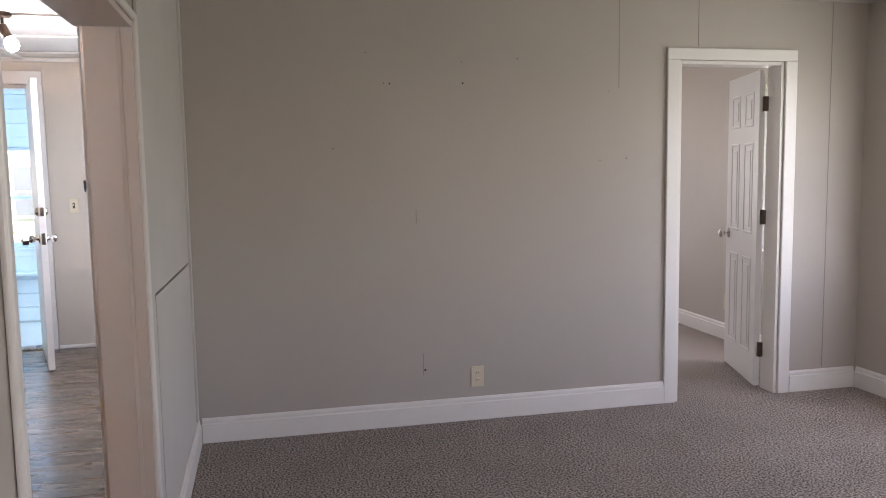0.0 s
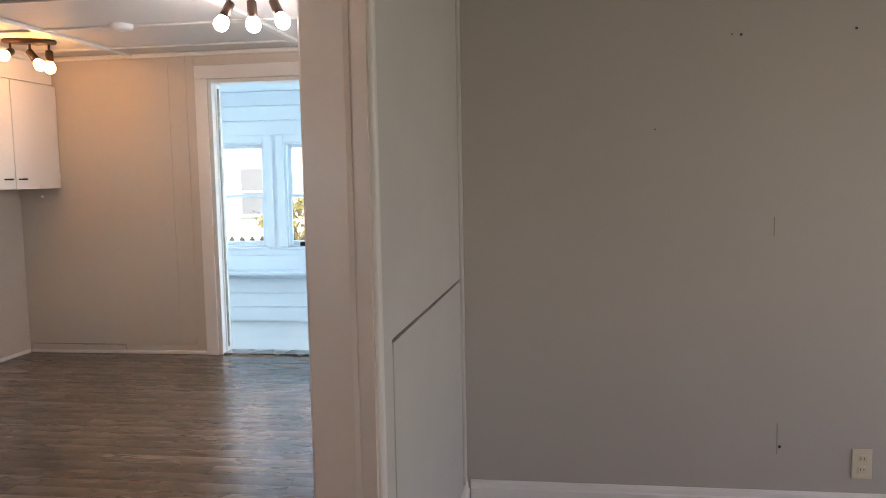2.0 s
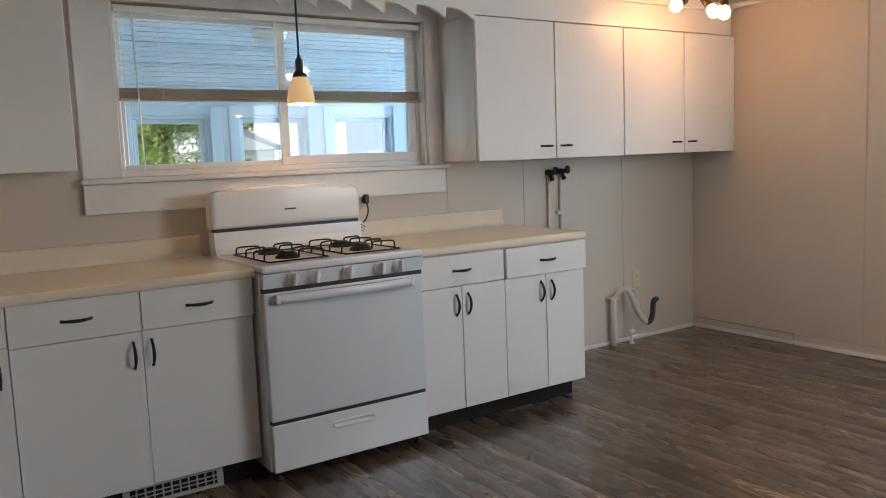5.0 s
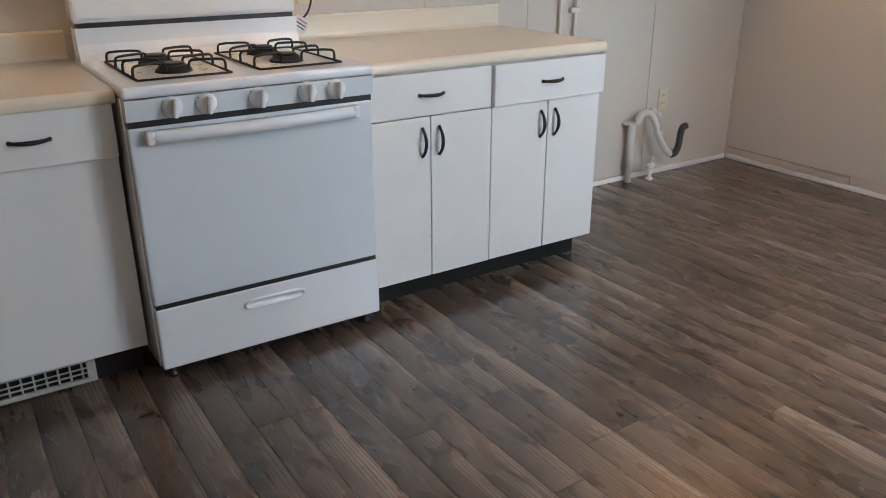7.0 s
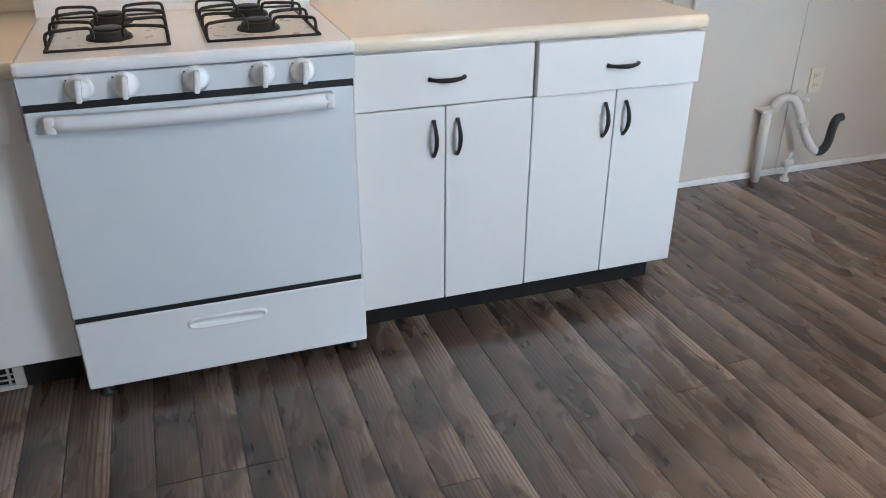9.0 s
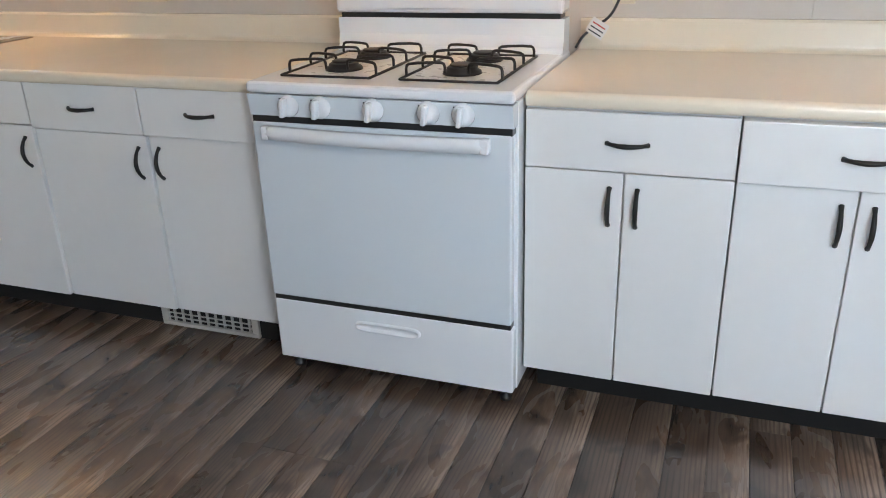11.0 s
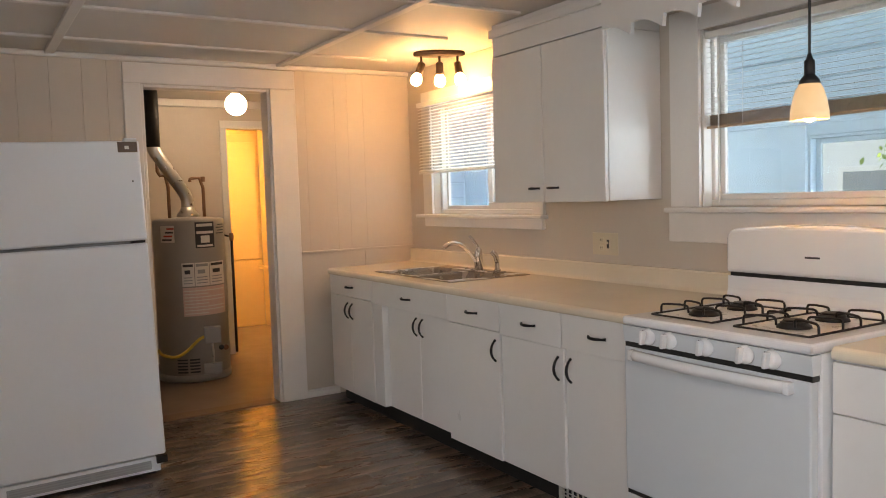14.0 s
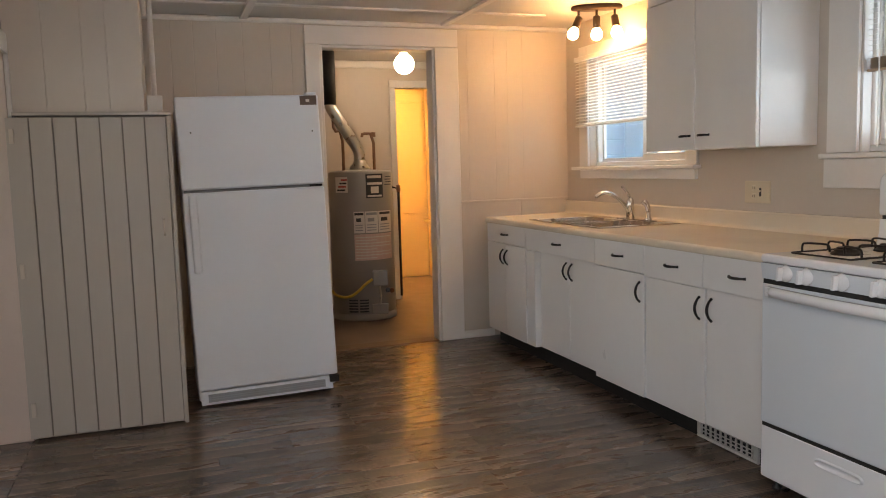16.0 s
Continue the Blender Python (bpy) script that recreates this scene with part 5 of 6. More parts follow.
part("hinge", box(-2.075, -2.03, FY1 - 0.075, FY1 - 0.01, 1.1835, 1.1955, 0.002, turn=LEAN), M_BLACK, fridge, "dark middle hinge")
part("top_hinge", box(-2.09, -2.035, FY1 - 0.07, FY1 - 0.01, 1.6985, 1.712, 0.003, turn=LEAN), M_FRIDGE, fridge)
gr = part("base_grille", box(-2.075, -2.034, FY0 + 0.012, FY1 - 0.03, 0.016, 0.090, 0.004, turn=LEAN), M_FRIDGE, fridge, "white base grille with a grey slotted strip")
M_GRILLE = mat("grey_grille_plastic", (0.34, 0.36, 0.38), 0.5)
part("strip", box(-2.0345, -2.031, FY0 + 0.05, FY1 - 0.075, 0.030, 0.074, 0.002, turn=LEAN), M_GRILLE, gr, "grey slotted strip")
for k in range(3):
    part("slot", box(-2.0315, -2.0302, FY0 + 0.06, FY1 - 0.36, 0.037 + 0.012 * k, 0.042 + 0.012 * k, turn=LEAN), M_SEAL, gr, "dark slot")
    part("slot", box(-2.0315, -2.0302, FY1 - 0.34, FY1 - 0.085, 0.037 + 0.012 * k, 0.042 + 0.012 * k, turn=LEAN), M_SEAL, gr, "dark slot")
part("bottom_hinge", box(-2.06, -2.018, FY1 - 0.05, FY1 + 0.004, 0.055, 0.094, 0.003, turn=LEAN), M_BLACK, fridge, "dark bottom hinge")
for y in (FY0 + 0.06, FY1 - 0.06):
    part("foot", lathe([(0.02, 0), (0.02, 0.016), (0.01, 0.02), (0.01, 0.06)], (-2.10, y, 0.0), n=12), M_BLACKPLASTIC, fridge, "black foot", True)
    part("foot", lathe([(0.02, 0), (0.02, 0.016), (0.01, 0.02), (0.01, 0.06)], (-2.68, y, 0.0), n=12), M_BLACKPLASTIC, fridge, "black foot", True)
lab = part("label", box(-2.0262, -2.0242, FY1 - 0.105, FY1 - 0.012, 1.640, 1.692, turn=LEAN), M_BROWN, fd, "brown adhesive label")
part("print", box(-2.0248, -2.0232, FY1 - 0.072, FY1 - 0.052, 1.656, 1.672, turn=LEAN), M_PAPER, lab, "small white print")
for y, z in ((FY0 + 0.068, 1.50), (FY1 - 0.05, 1.49)):
    part("scratch", box(-2.0256, -2.0238, y, y + 0.007, z, z + 0.009, turn=LEAN), M_INK, fd, "dark chip")

# ---- closet in the corner ----
closet = wall("wall_closet", "y", YS, -3.003, -2.95, -1.86, 1.59, ZC, [], M_WALL, "panelled upper wall over the corner closet")
panels_on(closet, "y", -1.86, 1, [YS + 0.002, -3.44, -3.27, -3.16, -3.004], 1.592, ZC - 0.035)
board("crown_closet", -1.852, -1.825, YS + 0.002, -2.972, ZC - 0.034, ZC - 0.001, M_TRIM, "narrow painted crown strip", 0.01)
board("crown_closet_side", -2.95, -1.853, -3.002, -2.972, ZC - 0.034, ZC - 0.001, M_TRIM, "narrow painted crown strip", 0.01)
cupboard = thing("corner_closet", (-2.3, -3.25, 0), "beige painted plank closet with its door closed", "closet")
part("case", box(-2.95, -1.833, YS + 0.022, -2.893, 0.0, 1.568, 0.004), M_WALL, cupboard)
part("top_board", box(-2.95, -1.785, YS + 0.022, -2.880, 1.570, 1.588, 0.004), M_CLOSET, cupboard)
M_JOINT = mat("dark_beige_joint_paint", (0.24, 0.21, 0.18), 0.7, second=(0.17, 0.15, 0.12), scale=5, amount=0.6)
dr = part("door", box(-1.830, -1.804, -3.595, -2.906, 0.014, 1.562, 0.003), M_JOINT, cupboard, "plank door with dark joints")
ny = 7
for k in range(ny):
    y0 = -3.622 + k * 0.718 / ny
    part("plank", box(-1.8035, -1.798, y0 + 0.0034, y0 + 0.718 / ny - 0.0034, 0.014, 1.562, 0.002, segments=1), M_CLOSET, dr)
part("edge_post", box(-1.832, -1.795, -2.903, -2.884, 0.0, 1.569, 0.003), M_CLOSET, cupboard)
part("latch", tube([(-1.797, -2.945, 1.06), (-1.778, -2.945, 1.05), (-1.778, -2.945, 0.985), (-1.797, -2.945, 0.975)], 0.004, 8), M_WALL, dr, "painted wire pull")
for z in (0.12, 0.80, 1.44):
    part("hinge", box(-1.799, -1.790, -3.605, -3.585, z, z + 0.07, 0.002), M_WALL, cupboard, "painted strap hinge")
conduit = thing("wall_conduit", (-1.93, -2.95, 1.59), "painted conduit with a junction box on the closet", "conduit")
part("pipe", tube([(-1.93, -2.952, 1.66), (-1.93, -2.952, 2.255)], 0.013, 12), M_PVC, conduit, "", True)
part("box", box(-1.965, -1.895, -2.99, -2.915, 1.589, 1.675, 0.004), M_PVC, conduit)

# ---- water heater in the utility room ----
HX, HY, HR = -4.30, -1.33, 0.272
heater = thing("water_heater", (HX, HY, 0), "grey gas water heater with warning labels and vent duct", "water heater")
part("tank", lathe([(HR - 0.02, 0.02), (HR, 0.03), (HR, 1.245), (HR - 0.015, 1.262), (0.10, 1.272), (0.01, 1.273)], (HX, HY, 0), n=56), M_HEATER, heater, "", True)
part("base_ring", lathe([(HR + 0.004, 0.0), (HR + 0.004, 0.055), (HR, 0.056)], (HX, HY, 0), n=56), M_HEATER, heater, "", True)
part("draft_hood", lathe([(0.085, 0.0), (0.085, 0.02), (0.055, 0.055), (0.05, 0.08)], (HX, HY, 1.273), n=24), M_ALU, heater, "", True)
part("vent_duct", tube([(HX, HY, 1.35), (HX, HY, 1.44), (HX + 0.02, HY - 0.10, 1.58), (HX + 0.03, HY - 0.19, 1.72), (HX + 0.03, HY - 0.24, 1.80), (HX + 0.03, HY - 0.245, 1.84)], 0.048, 18, None, 2), M_ALU, heater, "crinkled aluminium vent duct", True)
part("flue_pipe", tube([(HX + 0.03, HY - 0.245, 1.82), (HX + 0.03, HY - 0.245, 2.289)], 0.056, 20), M_BLACK, heater, "black flue pipe", True)


def on_tank(name, d0, d1, z0, z1, material, parent, label="", r=HR + 0.0015, n=8):
    """A patch bent round the tank; d: metres to the side of the line that faces the kitchen."""
    a0, a1 = [radians(-13.7) + math.asin(max(-1, min(1, d / HR))) for d in (d0, d1)]
    bm = bmesh.new()
    lo, hi = [], []
    for k in range(n + 1):
        a = a0 + (a1 - a0) * k / n
        lo.append([bm.verts.new((HX + q * math.cos(a), HY + q * math.sin(a), z0)) for q in (r - 0.001, r)])
        hi.append([bm.verts.new((HX + q * math.cos(a), HY + q * math.sin(a), z1)) for q in (r - 0.001, r)])
    for k in range(n):
        bm.faces.new((lo[k][1], lo[k + 1][1], hi[k + 1][1], hi[k][1]))
        bm.faces.new((lo[k][0], lo[k + 1][0], lo[k + 1][1], lo[k][1]))
        bm.faces.new((hi[k][0], hi[k + 1][0], hi[k + 1][1], hi[k][1]))
    bmesh.ops.recalc_face_normals(bm, faces=bm.faces[:])
    return part(name, bm, material, parent, label)


lb = on_tank("label", 0.045, 0.185, 1.035, 1.235, M_INK, heater, "black and white maker's label")
on_tank("print", 0.057, 0.173, 1.045, 1.06, M_PAPER, lb, "", HR + 0.003)
on_tank("print", 0.085, 0.150, 1.075, 1.13, M_PAPER, lb, "", HR + 0.003)
on_tank("print", 0.055, 0.178, 1.145, 1.165, M_PAPER, lb, "", HR + 0.003)
on_tank("print", 0.057, 0.173, 1.20, 1.222, M_PAPER, lb, "", HR + 0.003)
rl = on_tank("label", -0.205, -0.105, 1.085, 1.215, M_PAPER, heater, "small white round label with dark stripes")
for k in range(4):
    on_tank("print", -0.195 + 0.012 * k, -0.125 + 0.006 * k, 1.10 + 0.028 * k, 1.113 + 0.028 * k, M_RED if k % 2 else M_INK, rl, "", HR + 0.003)
for k, (a, b) in enumerate(((-0.065, 0.025), (0.030, 0.135), (0.140, 0.245))):
    lb = on_tank("label", a, b, 0.745, 0.925, M_PAPER, heater, "white instruction label with dark print")
    on_tank("print", a + 0.008, b - 0.008, 0.895, 0.915, M_INK if k != 1 else M_SEAL, lb, "", HR + 0.003)
    on_tank("print", a + 0.02, b - 0.03, 0.84, 0.87, M_INK if k != 1 else M_SEAL, lb, "", HR + 0.003)
    for j in range(3):
        on_tank("print", a + 0.012, b - 0.015, 0.765 + 0.022 * j, 0.772 + 0.022 * j, M_SEAL, lb, "", HR + 0.003)
wl = on_tank("label", -0.065, 0.245, 0.515, 0.735, M_PINKPAPER, heater, "reddish warning label with small print")
for j in range(8):
    on_tank("print", -0.055, 0.235 if j % 3 else 0.12, 0.53 + 0.025 * j, 0.538 + 0.025 * j, M_PAPER, wl, "", HR + 0.003)
for j in range(4):
    on_tank("scribble", 0.20 + 0.01 * (j % 2), 0.255, 1.14 + 0.022 * j, 1.147 + 0.022 * j, M_INK, heater, "dark handwriting", HR + 0.003)
for j in range(5):
    for c in range(2):
        on_tank("air_slot", -0.13 + 0.09 * c, -0.055 + 0.09 * c, 0.075 + 0.024 * j, 0.088 + 0.024 * j, M_INK, heater, "dark air slot", HR + 0.002)
face = Vector((math.cos(radians(-13.7)), math.sin(radians(-13.7)), 0))
sidev = Vector((-face.y, face.x, 0))


def at_tank(d, out, z):
    return Vector((HX, HY, z)) + face * (math.sqrt(max(HR * HR - d * d, 0)) + out) + sidev * d


TT = Matrix.Translation((HX, HY, 0)) @ pose(0, 0, 0, 0, 0, -13.7)
gv = part("gas_valve", box(HR - 0.02, HR + 0.065, 0.075, 0.20, 0.305, 0.43, 0.008, turn=TT), M_SEAL, heater, "grey gas control valve")
part("dial", lathe([(0.028, 0), (0.028, 0.012), (0.02, 0.014)], at_tank(0.12, 0.075, 0.375), face, 16), M_BLACKPLASTIC, gv, "black dial", True)
part("knob", lathe([(0.02, 0), (0.02, 0.02), (0.012, 0.022)], at_tank(0.20, 0.02, 0.25), face, 14), M_BLACKPLASTIC, gv, "", True)
part("gas_hose", tube([at_tank(0.07, 0.03, 0.355), at_tank(0.02, 0.05, 0.33), at_tank(-0.06, 0.05, 0.25), at_tank(-0.14, 0.05, 0.205), at_tank(-0.24, 0.06, 0.215), at_tank(-0.27, 0.06, 0.24)], 0.012, 10, None, 2), M_YHOSE, heater, "yellow gas hose", True)
part("burner_tube", tube([at_tank(0.13, 0.03, 0.31), at_tank(0.14, 0.03, 0.20), at_tank(0.13, 0.02, 0.10), at_tank(0.12, 0.01, 0.06)], 0.008, 8, None, 1), M_ALU, heater, "", True)
part("burner_cover", box(HR - 0.05, HR + 0.012, 0.06, 0.20, 0.055, 0.14, 0.008, turn=TT), M_HEATER, heater)
part("drain_valve", lathe([(0.014, 0), (0.014, 0.04), (0.02, 0.042), (0.02, 0.06)], at_tank(0.235, -0.01, 0.24), face, 12), M_COPPER, heater, "", True)
for dy, top, bend in ((-0.14, 1.60, -0.075), (0.13, 1.58, -0.10)):
    part("water_pipe", tube([(HX, HY + dy, 1.262), (HX, HY + dy, top), (HX, HY + dy + bend, top), (HX, HY + dy + bend, top + (0.14 if dy < 0 else -0.03))], 0.013, 10, None, 1), M_COPPER, heater, "aged copper water pipe", True)
part("pipe_elbow", lathe([(0.02, -0.02), (0.02, 0.02)], (HX, HY + 0.13, 1.57), (0, 0, 1), 12), M_COPPER, heater)
part("relief_pipe", tube([(HX + 0.06, HY + HR + 0.05, 0.16), (HX + 0.06, HY + HR + 0.05, 1.10), (HX + 0.02, HY + HR - 0.02, 1.12)], 0.011, 10), M_BLACK, heater, "dark relief pipe", True)
part("relief_valve", lathe([(0.016, -0.03), (0.02, 0), (0.016, 0.03)], (HX + 0.06, HY + HR + 0.05, 1.10), (0, 0, 1), 12), M_COPPER, heater, "", True)
# cupboard of the yellow room
cup = thing("built_in_cupboard", (-6.48, -0.4, 0), "cream built-in cupboard in the lit back room", "cupboard")
part("lower_front", box(-6.498, -6.465, -0.80, -0.014, 0.0, 0.735, 0.004), M_YELLOW, cup)
part("case", box(-6.498, -6.485, -0.80, -0.004, 0.737, 2.12, 0.003), M_YELLOW, cup)
dr = part("door", box(-6.484, -6.462, -0.78, -0.045, 0.745, 2.03, 0.005), M_YELLOW, cup)
part("knob", lathe([(0.010, 0), (0.008, 0.012), (0.016, 0.02), (0.014, 0.03), (0.002, 0.032)], (-6.462, -0.70, 1.10), (1, 0, 0), 14), M_BRONZE, dr, "small dark knob", True)
ledge = thing("wall_shelf", (-5.85, -0.06, 0.6), "cream wall ledge in the back room", "shelf")
part("shelf_board", box(-6.25, -5.42, -0.135, -0.011, 0.655, 0.685, 0.004), M_YELLOW, ledge)
part("apron", box(-6.24, -5.43, -0.035, -0.011, 0.0, 0.654, 0.004), M_YELLOW, ledge)
back_panel = board("wall_panel_back_room", -6.46, -5.122, -0.010, -0.001, 0.0, 2.285, M_YELLOW, "cream painted wall of the back room", 0.002, "wall panel")


# ---- doors ----
def panel_door(name, hinge, angle, width, height, label, material, knob_z, thick=0.035, panels=True, swing=1):
    """A door leaf that stands open; hinge: the foot of its hinge edge; angle: the way it points."""
    d = thing(name, hinge, label, "door", kind="structure")
    m = Matrix.Translation(hinge) @ pose(0, 0, 0, 0, 0, angle)
    part("leaf", box(0, width, -thick / 2, thick / 2, 0.012, height, 0.003, turn=m), material, d)
    if panels:
        sx = 0.10
        w = (width - 3 * sx) / 2
        for k in range(2):
            x0 = sx + k * (w + sx)
            for z0, z1 in ((0.20, 0.80), (0.95, 1.52), (1.62, height - 0.12)):
                for s in (-1, 1):
                    y = s * thick / 2
                    bm = bmesh.new()
                    for a in ((x0, x0 + w, z0, z0 + 0.016), (x0, x0 + w, z1 - 0.016, z1), (x0, x0 + 0.016, z0 + 0.016, z1 - 0.016), (x0 + w - 0.016, x0 + w, z0 + 0.016, z1 - 0.016)):
                        box(a[0], a[1], y - 0.004, y + 0.004, a[2], a[3], 0.003, bm, segments=1)
                    box(x0 + 0.045, x0 + w - 0.045, y - 0.004, y + 0.004, z0 + 0.045, z1 - 0.045, 0.003, bm, segments=1)
                    bmesh.ops.transform(bm, matrix=m, verts=bm.verts)
                    part("raised_panel", bm, material, d)
    for s in (-1, 1):
        ax = (m.to_3x3() @ Vector((0, s, 0)))
        p = m @ Vector((width - 0.06, s * thick / 2, knob_z))
        part("door_knob", lathe([(0.032, 0), (0.032, 0.004), (0.012, 0.008), (0.012, 0.03), (0.026, 0.04), (0.028, 0.055), (0.02, 0.068), (0.002, 0.07)], p, ax, 20), M_CHROME, d, "metal door knob", True)
    return d, m


M_DOOR = mat("white_door_paint", (0.78, 0.765, 0.745), 0.32, second=(0.68, 0.66, 0.63), scale=2.5, amount=0.6, bump=0.06, bump_scale=40)
bd, bdm = panel_door("door_bedroom", (1.158, -7.112, 0.0), -17.0, 0.65, 1.95, "white six-panel bedroom door standing open", M_DOOR, 0.92)
for z in (0.20, 1.02, 1.70):
    part("hinge", box(-0.022, 0.004, -0.036, 0.0, z, z + 0.09, 0.002, turn=bdm), M_BRONZE, bd, "dark bronze hinge")
pd, pdm = panel_door("door_porch", (XE - 0.02, -2.43, 0.004), 196.5, 0.82, 2.045, "white porch door standing open against the wall", M_DOOR, 0.94, 0.042, False)
for s in (-1, 1):
    part("deadbolt", lathe([(0.03, 0), (0.03, 0.008), (0.018, 0.02), (0.002, 0.022)], pdm @ Vector((0.76, s * 0.021, 1.13)), pdm.to_3x3() @ Vector((0, s, 0)), 18), M_CHROME, pd, "metal deadbolt", True)
part("strike_plate", box(0.8195, 0.8225, -0.012, 0.012, 0.90, 0.98, turn=pdm), M_CHROME, pd)
part("strike_plate", box(0.8195, 0.8225, -0.012, 0.012, 1.10, 1.16, turn=pdm), M_CHROME, pd)
kk = part("key", box(0.755, 0.765, -0.13, -0.09, 0.90, 0.93, 0.002, turn=pdm), M_BRONZE, pd, "key in the lock")
sdf = thing("storm_door_frame", (3.75, -2.0, 0), "white storm door frame with a metal closer strip", "door frame", kind="structure")
part("stop", box(3.70, 3.79, -1.622, -1.6155, 0.0, 2.05, 0.002), M_TRIM, sdf)
part("metal_strip", box(3.72, 3.735, -1.632, -1.623, 0.05, 2.02, 0.001), M_STEEL, sdf, "dull metal weather strip")
hookb = thing("wall_bracket", (XE - 0.02, -2.82, 1.30), "dark metal bracket on the beige wall", "bracket")
part("plate", box(XE - 0.012, XE - 0.007, -2.86, -2.78, 1.27, 1.34, 0.002), M_BLACK, hookb)
part("arm", tube([(XE - 0.01, -2.80, 1.33), (XE - 0.06, -2.80, 1.33), (XE - 0.06, -2.80, 1.25)], 0.006, 8), M_BLACK, hookb)


# ---- porch windows and boards ----
def porch_window(axis, t, a0, a1):
    """A double-hung sash window in a porch wall; t: the wall's inner face."""
    z0, z1, zm = 0.70, 1.67, 1.175
    w = thing("porch_window", (t, (a0 + a1) / 2, z0) if axis == "y" else ((a0 + a1) / 2, t, z0), "double-hung porch window tinted for blue skylight", "window", "porch windows", kind="structure")
    def bx(u0, u1, t0, t1, lo, hi, bm=None, bev=0.003):
        return box(t + t0, t + t1, u0, u1, lo, hi, bev, bm, segments=1) if axis == "y" else box(u0, u1, t + t0, t + t1, lo, hi, bev, bm, segments=1)
    fr = bmesh.new()
    for q in ((a0 + 0.001, a0 + 0.02, z0 + 0.001, z1 - 0.001), (a1 - 0.02, a1 - 0.001, z0 + 0.001, z1 - 0.001), (a0 + 0.021, a1 - 0.021, z1 - 0.02, z1 - 0.001), (a0 + 0.021, a1 - 0.021, z0 + 0.001, z0 + 0.022)):
        bx(q[0], q[1], 0.01, 0.11, q[2], q[3], fr)
    part("window_frame", fr, M_PORCH, w)
    for lo, hi, t0 in ((z0 + 0.023, zm + 0.015, 0.03), (zm - 0.015, z1 - 0.021, 0.062)):
        s = bmesh.new()
        for q in ((a0 + 0.021, a0 + 0.05, lo, hi), (a1 - 0.05, a1 - 0.021, lo, hi), (a0 + 0.051, a1 - 0.051, lo, lo + 0.032), (a0 + 0.051, a1 - 0.051, hi - 0.03, hi)):
            bx(q[0], q[1], t0, t0 + 0.028, q[2], q[3], s)
        so = part("sash", s, M_PORCH, w)
        g = part("pane", bx(a0 + 0.048, a1 - 0.048, t0 + 0.012, t0 + 0.016, lo + 0.03, hi - 0.028, None, 0.0), M_GLASS, so)
        g.visible_shadow = False
    part("window_sill", bx(a0 - 0.03, a1 + 0.03, -0.03, 0.009, z0 - 0.022, z0 - 0.001), M_PORCH, w)
    part("side_casing", bx(a0 - 0.075, a0, -0.012, -0.001, z0, z1 + 0.06), M_PORCH, w)
    part("side_casing", bx(a1, a1 + 0.075, -0.012, -0.001, z0, z1 + 0.06), M_PORCH, w)
    return w


for a, b in east_panes:
    porch_window("y", PE, a, b)
for a, b in north_panes:
    porch_window("x", PN, a, b)
for z0, z1 in ((0.0, 0.13), (0.134, 0.264), (0.268, 0.40), (0.62, 0.675), (1.735, 1.865), (1.869, 2.0), (2.004, 2.136)):
    part("board", box(PE - 0.012, PE - 0.001, -3.60, PN - 0.02, z0 + 0.002, z1, 0.003, segments=1), M_PORCH, wall_pe)
    part("board", box(-4.59, PE - 0.02, PN - 0.012, PN - 0.001, z0 + 0.002, z1, 0.003, segments=1), M_PORCH, wall_pn)
for k in range(14):
    part("siding_board", box(-4.599, -4.585, 0.16, PN - 0.02, 0.15 * k + 0.002, 0.15 * k + 0.148, 0.004, segments=1), M_SIDING, wall_pw)
bench = thing("porch_shelf", (PE - 0.1, -1.2, 0.45), "painted ledge shelf under the porch windows, tinted for blue skylight", "shelf")
part("shelf_board", box(PE - 0.18, PE - 0.013, -3.58, PN - 0.2, 0.455, 0.480, 0.005), M_PORCH, bench)
part("support_board", box(PE - 0.05, PE - 0.013, -3.58, PN - 0.2, 0.402, 0.4545, 0.003), M_SIDING, bench)
# blue-grey siding on the porch side of the kitchen wall
for k in range(14):
    z = 0.0 + 0.15 * k
    for x0, x1 in ((-4.59, W2[0] - 0.10), (W1[1] + 0.10, 3.77)):
        part("siding_board", box(x0, x1, 0.1415, 0.156, z + 0.002, z + 0.148, 0.004, segments=1), M_SIDING, wall_north)
plamp = solid("porch_ceiling_lamp", lathe([(0.10, 0), (0.11, 0.02), (0.09, 0.06), (0.01, 0.08)], (0.75, 0.80, 2.139), (0, 0, -1), 24), M_CAB, "small white dome lamp on the porch ceiling", "ceiling lamp", smooth=True)


# ---- outside ----
M_CLAP = mat("white_house_siding", (0.74, 0.74, 0.73), 0.6, second=(0.64, 0.64, 0.63), scale=1.2, amount=0.5, bump=0.1, bump_scale=8)
M_BLUEHOUSE = mat("blue_grey_house_siding", (0.42, 0.52, 0.57), 0.6, second=(0.36, 0.46, 0.51), scale=1.2, amount=0.5, bump=0.1, bump_scale=8)
M_ROOF = mat("grey_roof_shingle", (0.34, 0.35, 0.36), 0.85, second=(0.42, 0.42, 0.42), scale=3, amount=0.7, bump=0.3, bump_scale=12)
M_DARKGLASS = mat("dark_window_pane", (0.20, 0.23, 0.26), 0.12, second=(0.30, 0.33, 0.36), scale=2, amount=0.5)
M_FENCE = mat("dark_fence_paint", (0.06, 0.055, 0.05), 0.6, second=(0.10, 0.09, 0.08), scale=8, amount=0.5)
M_BARK = mat("tree_bark", (0.12, 0.09, 0.065), 0.9, second=(0.06, 0.045, 0.035), scale=9, amount=0.8, bump=0.6, bump_scale=20)
